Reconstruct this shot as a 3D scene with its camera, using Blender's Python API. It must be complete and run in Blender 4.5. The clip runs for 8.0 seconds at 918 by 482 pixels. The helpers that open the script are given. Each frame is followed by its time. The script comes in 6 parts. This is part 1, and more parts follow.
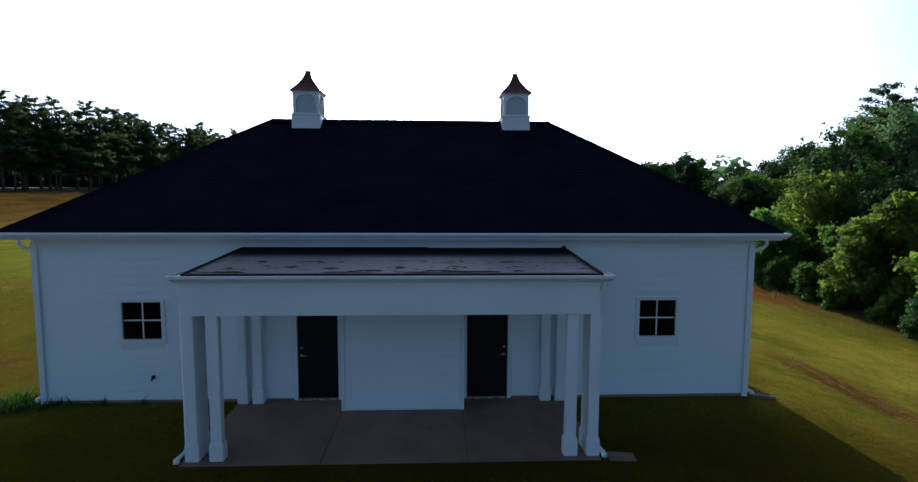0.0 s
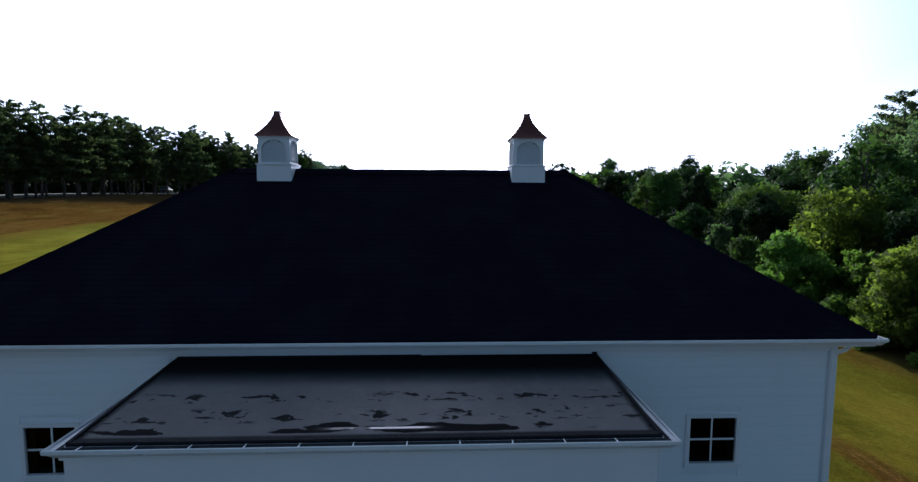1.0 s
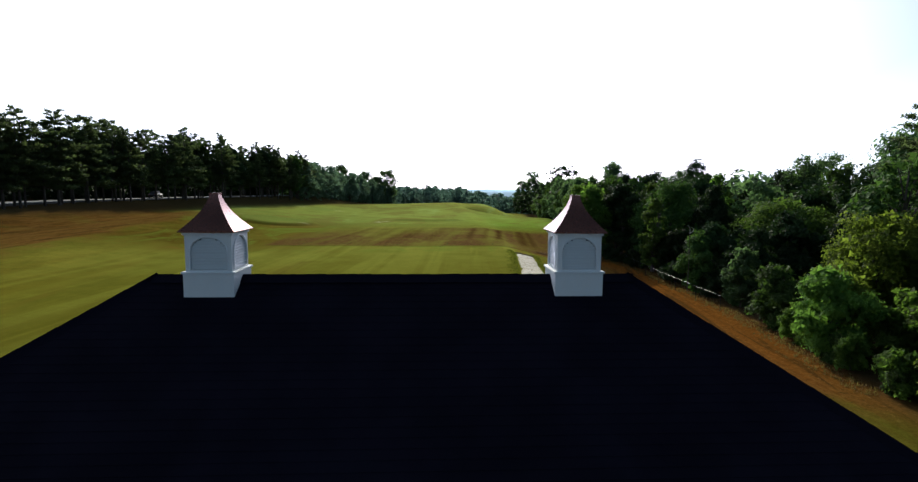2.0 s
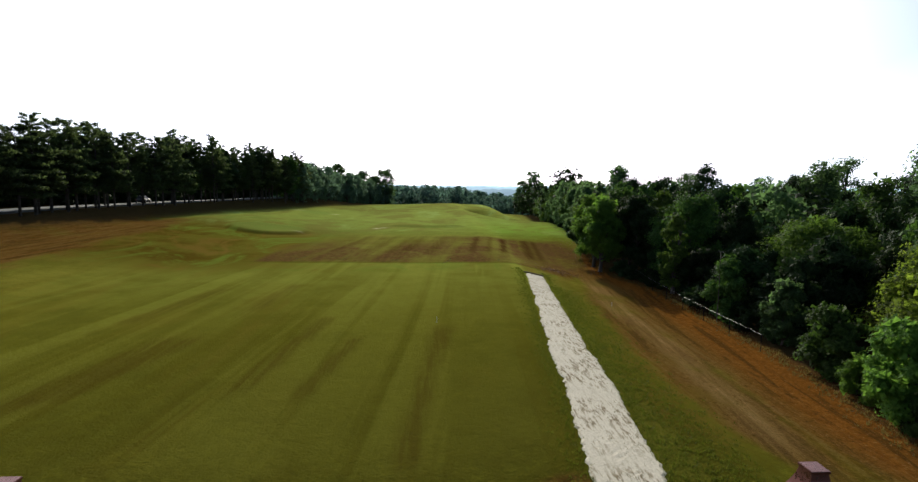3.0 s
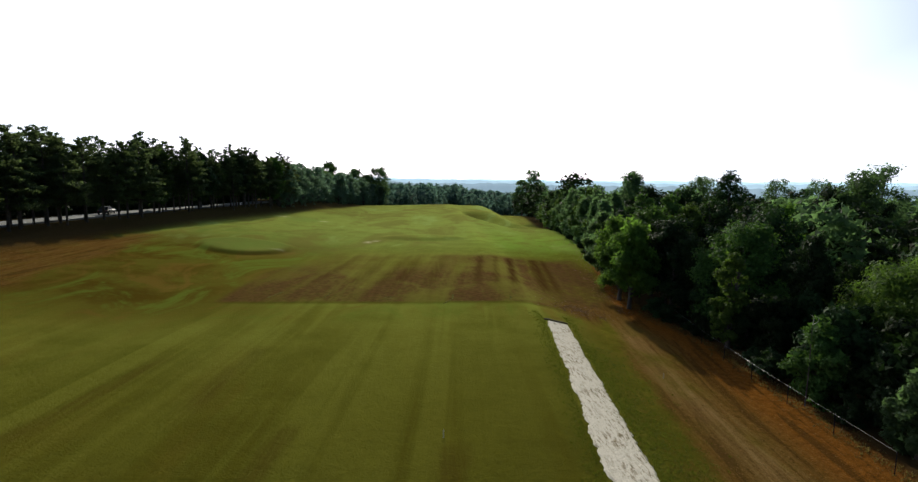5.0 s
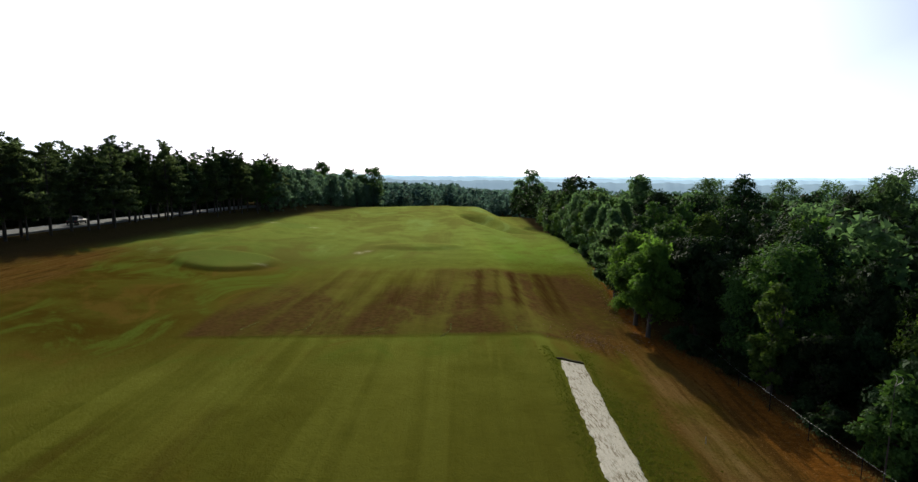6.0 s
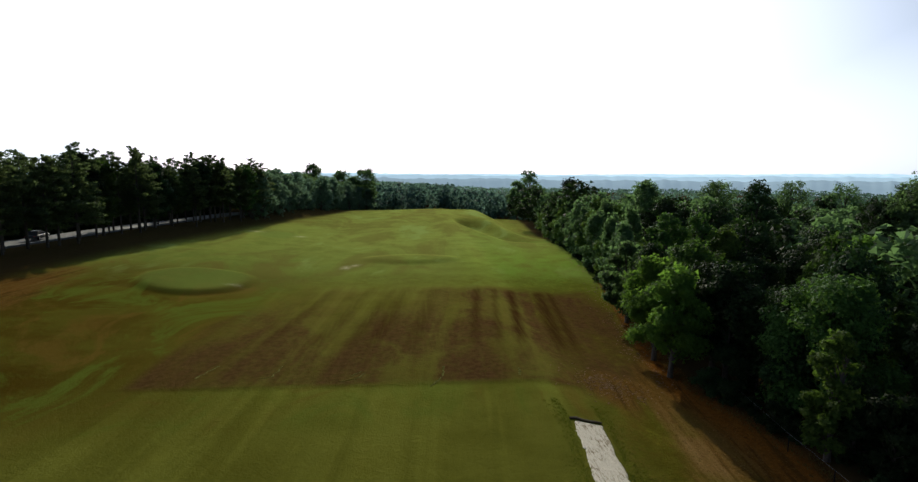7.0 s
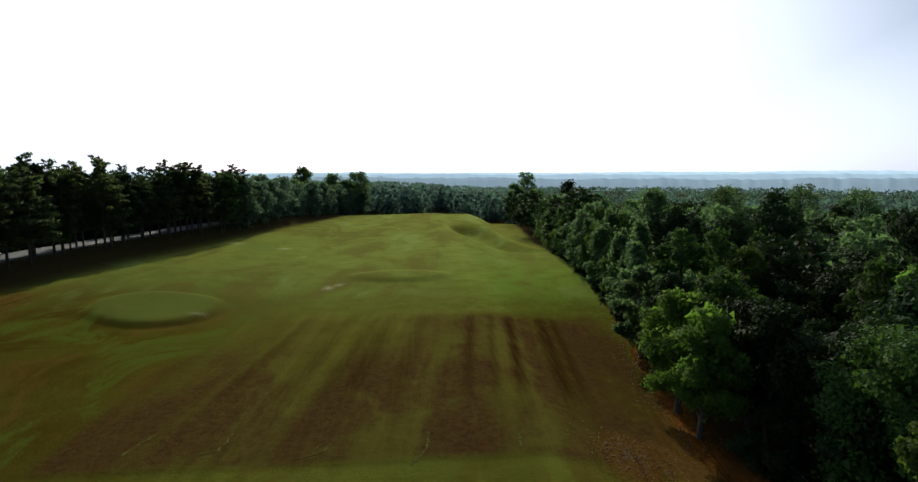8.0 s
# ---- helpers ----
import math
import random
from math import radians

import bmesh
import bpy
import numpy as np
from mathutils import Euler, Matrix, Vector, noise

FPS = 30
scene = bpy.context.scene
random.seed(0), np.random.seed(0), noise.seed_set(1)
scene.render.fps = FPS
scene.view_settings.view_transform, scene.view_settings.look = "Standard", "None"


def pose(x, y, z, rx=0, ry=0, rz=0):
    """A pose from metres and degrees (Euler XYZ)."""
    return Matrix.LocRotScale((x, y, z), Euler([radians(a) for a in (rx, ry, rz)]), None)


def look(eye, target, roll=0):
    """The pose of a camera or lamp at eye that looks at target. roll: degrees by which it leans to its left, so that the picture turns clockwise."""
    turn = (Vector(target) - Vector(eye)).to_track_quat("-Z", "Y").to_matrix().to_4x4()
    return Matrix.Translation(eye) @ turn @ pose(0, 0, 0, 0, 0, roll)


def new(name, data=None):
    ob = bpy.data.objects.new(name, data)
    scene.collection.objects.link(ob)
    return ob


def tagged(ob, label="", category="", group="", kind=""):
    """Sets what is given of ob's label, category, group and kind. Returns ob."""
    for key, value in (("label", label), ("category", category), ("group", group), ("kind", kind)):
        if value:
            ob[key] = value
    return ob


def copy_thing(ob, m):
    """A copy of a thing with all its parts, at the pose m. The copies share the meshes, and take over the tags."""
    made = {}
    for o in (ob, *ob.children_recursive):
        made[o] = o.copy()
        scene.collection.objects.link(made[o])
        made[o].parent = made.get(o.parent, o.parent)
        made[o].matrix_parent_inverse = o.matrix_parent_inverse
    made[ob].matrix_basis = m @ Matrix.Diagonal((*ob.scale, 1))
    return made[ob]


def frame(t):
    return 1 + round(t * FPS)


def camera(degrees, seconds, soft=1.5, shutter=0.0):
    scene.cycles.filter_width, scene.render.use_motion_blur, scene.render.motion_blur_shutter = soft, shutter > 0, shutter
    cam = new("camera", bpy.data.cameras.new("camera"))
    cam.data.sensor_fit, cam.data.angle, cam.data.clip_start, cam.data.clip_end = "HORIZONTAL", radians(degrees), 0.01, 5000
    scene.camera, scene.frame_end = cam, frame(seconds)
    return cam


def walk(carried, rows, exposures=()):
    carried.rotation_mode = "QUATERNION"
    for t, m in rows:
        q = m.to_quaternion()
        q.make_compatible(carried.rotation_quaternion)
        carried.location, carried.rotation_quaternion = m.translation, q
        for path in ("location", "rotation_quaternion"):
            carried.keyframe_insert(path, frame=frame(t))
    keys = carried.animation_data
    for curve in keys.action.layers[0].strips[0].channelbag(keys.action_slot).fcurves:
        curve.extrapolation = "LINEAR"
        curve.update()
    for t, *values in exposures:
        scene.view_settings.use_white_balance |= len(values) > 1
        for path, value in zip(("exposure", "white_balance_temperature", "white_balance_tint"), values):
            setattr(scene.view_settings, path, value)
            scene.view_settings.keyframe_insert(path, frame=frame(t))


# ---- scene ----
cam = camera(82.7, 8.0, soft=1.35)
# seconds, eye x y z, yaw, pitch, roll
ROWS = [
    (0.0, 0.740, -11.123, 4.484, -2.344, -5.115, 0.242),
    (0.5, 0.752, -9.986, 5.213, -2.395, -5.223, 0.243),
    (1.0, 0.802, -8.491, 6.047, -2.472, -5.366, 0.264),
    (1.5, 0.772, -6.662, 6.983, -2.573, -5.539, 0.304),
    (2.0, 0.616, -4.560, 7.972, -2.688, -5.733, 0.363),
    (2.5, 0.367, -2.254, 8.952, -2.811, -5.937, 0.437),
    (3.0, 0.073, 0.401, 9.946, -2.943, -6.156, 0.525),
    (3.5, -0.144, 2.809, 10.738, -3.061, -6.339, 0.596),
    (4.0, -0.314, 5.563, 11.545, -3.197, -6.535, 0.653),
    (4.5, -0.415, 8.494, 12.333, -3.353, -6.733, 0.675),
    (5.0, -0.453, 11.620, 13.131, -3.535, -6.933, 0.651),
    (5.5, -0.419, 14.937, 13.957, -3.742, -7.129, 0.578),
    (6.0, -0.278, 18.414, 14.806, -3.963, -7.307, 0.461),
    (6.5, 0.016, 22.014, 15.663, -4.178, -7.450, 0.312),
    (7.0, 0.488, 25.714, 16.518, -4.369, -7.552, 0.148),
    (7.5, 1.109, 29.532, 17.385, -4.526, -7.626, -0.022),
    (8.0, 1.804, 33.520, 18.296, -4.656, -7.697, -0.192),
]


def view(x, y, z, yaw, pitch, roll):
    a, b = radians(yaw), radians(pitch)
    ahead = Vector((-math.sin(a) * math.cos(b), math.cos(a) * math.cos(b), math.sin(b)))
    return look((x, y, z), Vector((x, y, z)) + ahead, roll)


walk(cam, [(t, view(*r)) for t, *r in ROWS], [(0.0, 0.08, 4780, 11), (1.0, 0.0, 4850, 11), (1.7, -0.04, 5150, 10), (2.8, -0.04, 5450, 9), (4.5, -0.12, 5450, 9), (6.5, -0.26, 5450, 9), (8.0, -0.46, 5450, 9)])

# ---- light ----
SUN_EL, SUN_AZ = 25.0, 0.0          # degrees; azimuth taken from +y towards +x
world = bpy.data.worlds.new("sky")
scene.world = world
world.use_nodes = True
wn = world.node_tree
sky = wn.nodes.new("ShaderNodeTexSky")
sky.sky_type = 'NISHITA'
sky.sun_disc = False
sky.sun_elevation = radians(SUN_EL)
sky.sun_rotation = radians(SUN_AZ)
sky.altitude = 200
sky.air_density, sky.dust_density, sky.ozone_density = 0.32, 2.8, 0.7
haze = wn.nodes.new("ShaderNodeHueSaturation")      # milky morning haze
haze.inputs["Hue"].default_value, haze.inputs["Saturation"].default_value = 0.455, 0.66
wn.links.new(sky.outputs[0], haze.inputs["Color"])
ray_way, height = wn.nodes.new("ShaderNodeTexCoord"), wn.nodes.new("ShaderNodeSeparateXYZ")
wn.links.new(ray_way.outputs["Generated"], height.inputs[0])
layer = wn.nodes.new("ShaderNodeMapRange")                  # the haze thickens towards the horizon
layer.interpolation_type = 'SMOOTHSTEP'
for _i, _v in enumerate((0.34, 0.04, 0.0, 0.95)):
    layer.inputs[_i + 1].default_value = _v
wn.links.new(height.outputs[2], layer.inputs[0])
ahead = wn.nodes.new("ShaderNodeVectorMath")                # thin cloud about the sun, open blue sky to the right of it and behind
ahead.operation = 'DOT_PRODUCT'
ahead.inputs[1].default_value = (-0.50, 0.86, 0.0)
wn.links.new(ray_way.outputs["Generated"], ahead.inputs[0])
veil = wn.nodes.new("ShaderNodeMapRange")
veil.interpolation_type = 'SMOOTHSTEP'
for _i, _v in enumerate((0.08, 0.60, 0.0, 1.0)):
    veil.inputs[_i + 1].default_value = _v
wn.links.new(ahead.outputs["Value"], veil.inputs[0])
cover = wn.nodes.new("ShaderNodeMath")
cover.operation = 'MAXIMUM'
clearing = wn.nodes.new("ShaderNodeMapRange")               # the veil thins out towards the zenith
clearing.interpolation_type = 'SMOOTHSTEP'
for _i, _v in enumerate((0.64, 0.38, 0.0, 1.0)):
    clearing.inputs[_i + 1].default_value = _v
wn.links.new(height.outputs[2], clearing.inputs[0])
low_veil = wn.nodes.new("ShaderNodeMath")
low_veil.operation = 'MULTIPLY'
wn.links.new(veil.outputs[0], low_veil.inputs[0])
wn.links.new(clearing.outputs[0], low_veil.inputs[1])
wn.links.new(low_veil.outputs[0], cover.inputs[0])
front = wn.nodes.new("ShaderNodeMapRange")                  # and glows on the sun's side
front.interpolation_type = 'SMOOTHSTEP'
front.inputs[1].default_value, front.inputs[2].default_value = -0.25, 0.55
wn.links.new(ahead.outputs["Value"], front.inputs[0])
glow = wn.nodes.new("ShaderNodeMath")
glow.operation = 'MULTIPLY'
wn.links.new(layer.outputs[0], glow.inputs[0])
wn.links.new(front.outputs[0], glow.inputs[1])
wn.links.new(glow.outputs[0], cover.inputs[1])
thick = wn.nodes.new("ShaderNodeMix")
thick.data_type, thick.blend_type = 'RGBA', 'LIGHTEN'
thick.inputs[7].default_value = (11.4, 10.9, 10.5, 1)
wn.links.new(cover.outputs[0], thick.inputs[0])
wn.links.new(haze.outputs[0], thick.inputs[6])
wn.links.new(thick.outputs[2], wn.nodes["Background"].inputs[0])
wn.nodes["Background"].inputs[1].default_value = 0.142
sun = new("sun", bpy.data.lights.new("sun", 'SUN'))
sun.data.energy = 5.0
sun.data.angle = radians(0.6)
sun.data.color = (1.0, 0.835, 0.54)
_a, _e = radians(SUN_AZ), radians(SUN_EL)
sun.matrix_basis = look((0, 60, 60), Vector((0, 60, 60)) - Vector((math.sin(_a) * math.cos(_e), math.cos(_a) * math.cos(_e), math.sin(_e))))


# ---- small tools ----
def smooth(a, b, v):
    t = np.clip((v - a) / (b - a), 0, 1)
    return t * t * (3 - 2 * t)


def link_mesh(name, me, material=None, parent=None, label=""):
    ob = new(name, me)
    if material is not None and not me.materials:
        me.materials.append(material)
    if parent is not None:
        ob.parent = parent
    if label:
        tagged(ob, label)
    return ob


def part(name, bm, material, parent=None, label="", shade=False):
    me = bpy.data.meshes.new(name)
    bmesh.ops.recalc_face_normals(bm, faces=bm.faces)
    bm.to_mesh(me)
    bm.free()
    if shade:
        me.shade_smooth()
    return link_mesh(name, me, material, parent, label)


def empty(name, place=(0, 0, 0), label="", category="", group="", kind=""):
    ob = new(name)
    ob.empty_display_size = 0.2
    ob.location = place
    return tagged(ob, label, category, group, kind)


def add_box(bm, x0, x1, y0, y1, z0, z1, bevel=0.0):
    r = bmesh.ops.create_cube(bm, size=1.0, matrix=Matrix.Translation(((x0 + x1) / 2, (y0 + y1) / 2, (z0 + z1) / 2)) @ Matrix.Diagonal((abs(x1 - x0), abs(y1 - y0), abs(z1 - z0), 1)))
    if bevel:
        es = list({e for v in r["verts"] for e in v.link_edges})
        bmesh.ops.bevel(bm, geom=es, offset=bevel, segments=2, affect='EDGES', clamp_overlap=True)
    return r["verts"]


def box(name, dims, material, parent=None, label="", bevel=0.006):
    bm = bmesh.new()
    add_box(bm, *dims, bevel=bevel)
    return part(name, bm, material, parent, label)


def add_tube(bm, pts, radii, segs=8, cap=True):
    """A tapered tube along points."""
    rings = []
    for i, p in enumerate(pts):
        p = Vector(p)
        q = Vector(pts[min(i + 1, len(pts) - 1)]) - Vector(pts[max(i - 1, 0)])
        q.normalize()
        side = q.cross(Vector((0.31, 0.77, 0.55)))
        side.normalize()
        up = side.cross(q)
        rings.append([bm.verts.new(p + float(radii[i]) * (math.cos(2 * math.pi * k / segs) * side + math.sin(2 * math.pi * k / segs) * up)) for k in range(segs)])
    for a, b in zip(rings, rings[1:]):
        for k in range(segs):
            bm.faces.new((a[k], a[(k + 1) % segs], b[(k + 1) % segs], b[k]))
    if cap:
        bm.faces.new(rings[-1])
        bm.faces.new(rings[0][::-1])


def sweep(bm, profile, path, closed=False):
    """A closed profile of (across, up) swept along plan points with mitred corners; across is to the right of the way."""
    n = len(path)
    rings = []
    for i, (x, y, z) in enumerate(path):
        p = Vector((x, y))
        a = Vector(path[(i - 1) % n][:2]) if (closed or i) else None
        b = Vector(path[(i + 1) % n][:2]) if (closed or i < n - 1) else None
        d1 = (p - a).normalized() if a is not None else None
        d2 = (b - p).normalized() if b is not None else None
        d1 = d1 or d2
        d2 = d2 or d1
        n1, n2 = Vector((d1.y, -d1.x)), Vector((d2.y, -d2.x))
        m = (n1 + n2) / (1 + n1.dot(n2))
        rings.append([bm.verts.new((x + m.x * u, y + m.y * u, z + v)) for u, v in profile])
    k = len(profile)
    for i in range(n if closed else n - 1):
        a, b = rings[i], rings[(i + 1) % n]
        for j in range(k):
            bm.faces.new((a[j], a[(j + 1) % k], b[(j + 1) % k], b[j]))
    if not closed:
        bm.faces.new(rings[0])
        bm.faces.new(rings[-1][::-1])


# ---- materials ----
class Mat:
    """A node material with short calls for its nodes."""

    def __init__(self, name):
        self.m = bpy.data.materials.new(name)
        self.m.use_nodes = True
        self.t = self.m.node_tree
        self.b = self.t.nodes["Principled BSDF"]
        self.out = self.t.nodes["Material Output"]
        self.co = self.t.nodes.new("ShaderNodeTexCoord").outputs["Object"]

    def put(self, socket, v):
        if isinstance(v, bpy.types.NodeSocket):
            self.t.links.new(v, socket)
        elif isinstance(v, (tuple, list)) and len(v) == 3 and socket.type == 'RGBA':
            socket.default_value = (*v, 1)
        else:
            socket.default_value = v

    def scaled(self, sx, sy, sz, co=None):
        n = self.t.nodes.new("ShaderNodeMapping")
        self.put(n.inputs["Vector"], co or self.co)
        n.inputs["Scale"].default_value = (sx, sy, sz)
        return n.outputs[0]

    def sheared(self, slope):
        """The coordinates with x moved on along y, for streaks that run aslant."""
        n, m = self.t.nodes.new("ShaderNodeSeparateXYZ"), self.t.nodes.new("ShaderNodeCombineXYZ")
        self.put(n.inputs[0], self.co)
        self.put(m.inputs[0], self.math('ADD', n.outputs[0], self.math('MULTIPLY', n.outputs[1], slope)))
        self.t.links.new(n.outputs[1], m.inputs[1])
        return m.outputs[0]

    def noise(self, scale, detail=4, rough=0.55, co=None, distort=0.0):
        n = self.t.nodes.new("ShaderNodeTexNoise")
        self.put(n.inputs["Vector"], co or self.co)
        n.inputs["Scale"].default_value, n.inputs["Detail"].default_value = scale, detail
        n.inputs["Roughness"].default_value, n.inputs["Distortion"].default_value = rough, distort
        return n.outputs[0]

    def ramp(self, v, a, b, lo=0.0, hi=1.0):
        n = self.t.nodes.new("ShaderNodeMapRange")
        n.interpolation_type = 'SMOOTHSTEP'
        self.put(n.inputs[0], v)
        for i, k in enumerate((a, b, lo, hi)):
            n.inputs[i + 1].default_value = k
        return n.outputs[0]

    def math(self, op, a, b=0.0):
        n = self.t.nodes.new("ShaderNodeMath")
        n.operation = op
        self.put(n.inputs[0], a)
        self.put(n.inputs[1], b)
        return n.outputs[0]

    def mix(self, f, a, b, blend='MIX'):
        n = self.t.nodes.new("ShaderNodeMix")
        n.data_type, n.blend_type = 'RGBA', blend
        self.put(n.inputs[0], f)
        self.put(n.inputs[6], a)
        self.put(n.inputs[7], b)
        return n.outputs[2]

    def attr(self, name):
        n = self.t.nodes.new("ShaderNodeAttribute")
        n.attribute_name = name
        return n.outputs["Fac"]

    def rand(self):
        return self.t.nodes.new("ShaderNodeObjectInfo").outputs["Random"]

    def island(self):
        return self.t.nodes.new("ShaderNodeNewGeometry").outputs["Random Per Island"]

    def bump(self, h, strength=0.3, dist=0.02):
        n = self.t.nodes.new("ShaderNodeBump")
        n.inputs["Strength"].default_value, n.inputs["Distance"].default_value = strength, dist
        self.put(n.inputs["Height"], h)
        self.t.links.new(n.outputs[0], self.b.inputs["Normal"])

    def set(self, color=None, rough=None, metal=None, spec=None):
        for key, v in (("Base Color", color), ("Roughness", rough), ("Metallic", metal), ("Specular IOR Level", spec)):
            if v is not None:
                self.put(self.b.inputs[key], v)
        return self.m


def painted(name, color, rough=0.5, dirt=0.12, scale=1.0):
    k = Mat(name)
    big, fine = k.noise(0.7 * scale, 5), k.noise(14 * scale, 4)
    c = k.mix(k.ramp(big, 0.35, 0.75, 0, dirt * 2), color, tuple(v * 0.72 for v in color))
    c = k.mix(k.ramp(fine, 0.5, 0.8, 0, dirt), c, tuple(v * f for v, f in zip(color, (0.75, 0.7, 0.6))))
    k.bump(fine, 0.08, 0.004)
    return k.set(c, k.ramp(big, 0.3, 0.7, rough - 0.06, rough + 0.1))


def siding_material():
    k = Mat("white_siding_paint")
    streak = k.noise(2.2, 5, co=k.scaled(0.35, 1, 5))
    big, fine = k.noise(0.45, 4), k.noise(30, 3, co=k.scaled(0.15, 1, 1))
    c = k.mix(k.ramp(streak, 0.45, 0.8, 0, 0.22), (0.745, 0.785, 0.80), (0.585, 0.62, 0.62))
    c = k.mix(k.ramp(big, 0.4, 0.75, 0, 0.2), c, (0.64, 0.665, 0.675))
    c = k.mix(k.math('MULTIPLY', k.rand(), 0.16), c, (0.69, 0.71, 0.715))
    k.bump(fine, 0.12, 0.004)
    return k.set(c, 0.55)


def shingle_material():
    k = Mat("dark_asphalt_shingle")
    grain, patch = k.noise(160, 2), k.noise(1.1, 5)
    c = k.mix(k.ramp(patch, 0.3, 0.75), (0.006, 0.0055, 0.011), (0.010, 0.009, 0.017))
    c = k.mix(k.ramp(grain, 0.55, 0.75, 0, 0.5), c, (0.016, 0.015, 0.024))
    k.bump(grain, 0.4, 0.006)
    return k.set(c, 0.95, spec=0.02)


def membrane_material():
    """Low roof sheet: grey film of dust with dark washed patches and a wet lower edge."""
    k = Mat("stained_roof_membrane")
    n1 = k.noise(4.2, 5, 0.6, co=k.scaled(0.8, 1.5, 1), distort=0.6)
    nw = k.noise(1.9, 4, 0.55, co=k.scaled(0.55, 1.0, 1), distort=0.4)
    n2 = k.noise(4.5, 5, 0.6)
    n3 = k.noise(0.8, 4, 0.6)
    blot = k.math('MULTIPLY', k.ramp(n1, 0.575, 0.585), k.attr("blot"))
    dusty = k.mix(k.ramp(n3, 0.3, 0.7), (0.030, 0.036, 0.042), (0.048, 0.054, 0.060))
    dusty = k.mix(k.ramp(n2, 0.45, 0.75, 0, 0.5), dusty, (0.070, 0.074, 0.078))
    low = k.math('ADD', k.attr("wet"), k.math('MULTIPLY', k.math('SUBTRACT', nw, 0.5), 2.2))
    wet = k.ramp(low, 0.46, 0.52)
    # the upper part of rim is a house reflection painted dark
    dark = k.math('MAXIMUM', k.math('MAXIMUM', wet, blot), k.attr("rim"))
    c = k.mix(dark, dusty, (0.004, 0.004, 0.005))
    pool = k.math('MULTIPLY', k.attr("pool"), k.ramp(nw, 0.38, 0.46))
    k.bump(n2, 0.12, 0.008)
    r = k.mix(dark, (0.52, 0.52, 0.52), (0.85, 0.85, 0.85))
    sp = k.mix(dark, (0.4, 0.4, 0.4), (0.08, 0.08, 0.08))
    return k.set(c, k.mix(pool, r, (0.08, 0.08, 0.08)), spec=k.mix(pool, sp, (0.5, 0.5, 0.5)))


def metal(name, color, rough, metal_value=1.0, patina=(0.05, 0.03, 0.025)):
    k = Mat(name)
    n, f = k.noise(3.5, 6), k.noise(25, 4)
    c = k.mix(k.ramp(n, 0.35, 0.75, 0, 0.6), color, patina)
    k.bump(f, 0.06, 0.004)
    return k.set(c, k.ramp(f, 0.3, 0.7, rough - 0.08, rough + 0.1), metal_value)


def glass_material():
    k = Mat("dark_window_glass")
    k.b.inputs["Transmission Weight"].default_value = 1.0
    k.b.inputs["IOR"].default_value = 1.25
    return k.set((0.10, 0.11, 0.12), 0.02)


def concrete_material():
    k = Mat("porch_concrete")
    n, f = k.noise(0.9, 6, 0.6), k.noise(40, 3)
    c = k.mix(k.ramp(n, 0.35, 0.7), (0.26, 0.178, 0.132), (0.190, 0.128, 0.095))
    c = k.mix(k.ramp(f, 0.55, 0.75, 0, 0.4), c, (0.2, 0.17, 0.15))
    k.bump(f, 0.12, 0.004)
    return k.set(c, 0.85, spec=0.25)


def leaf_material(name, dark, light, through_light=0.4, gloss=0.75):
    """Two-sided leaves that pass some light."""
    k = Mat(name)
    tree, leaf = k.rand(), k.island()
    patch = k.noise(0.35, 3)
    c = k.mix(leaf, dark, light)
    c = k.mix(k.ramp(patch, 0.35, 0.7, 0, 0.45), c, tuple(v * 0.6 for v in dark))
    hs = k.t.nodes.new("ShaderNodeHueSaturation")
    k.put(hs.inputs["Hue"], k.math('ADD', 0.475, k.math('MULTIPLY', tree, 0.04)))
    k.put(hs.inputs["Value"], k.math('ADD', 0.55, k.math('MULTIPLY', tree, 0.9)))
    k.put(hs.inputs["Color"], c)
    k.set(k.mix(0.34, hs.outputs[0], (0.008, 0.014, 0.004)), gloss, spec=0.12)
    tr = k.t.nodes.new("ShaderNodeBsdfTranslucent")
    k.put(tr.inputs[0], k.mix(0.6, hs.outputs[0], (light[0] * 1.55, light[1] * 1.7, light[2] * 0.9), 'MIX'))
    mx = k.t.nodes.new("ShaderNodeMixShader")
    mx.inputs[0].default_value = through_light
    k.t.links.new(k.b.outputs[0], mx.inputs[1])
    k.t.links.new(tr.outputs[0], mx.inputs[2])
    k.t.links.new(mx.outputs[0], k.out.inputs[0])
    return k.m


def bark_material():
    k = Mat("bark")
    n = k.noise(6, 6, 0.65, co=k.scaled(1, 1, 0.25))
    c = k.mix(k.ramp(n, 0.3, 0.7), (0.032, 0.025, 0.02), (0.085, 0.07, 0.057))
    k.bump(n, 0.6, 0.03)
    return k.set(c, 0.9)


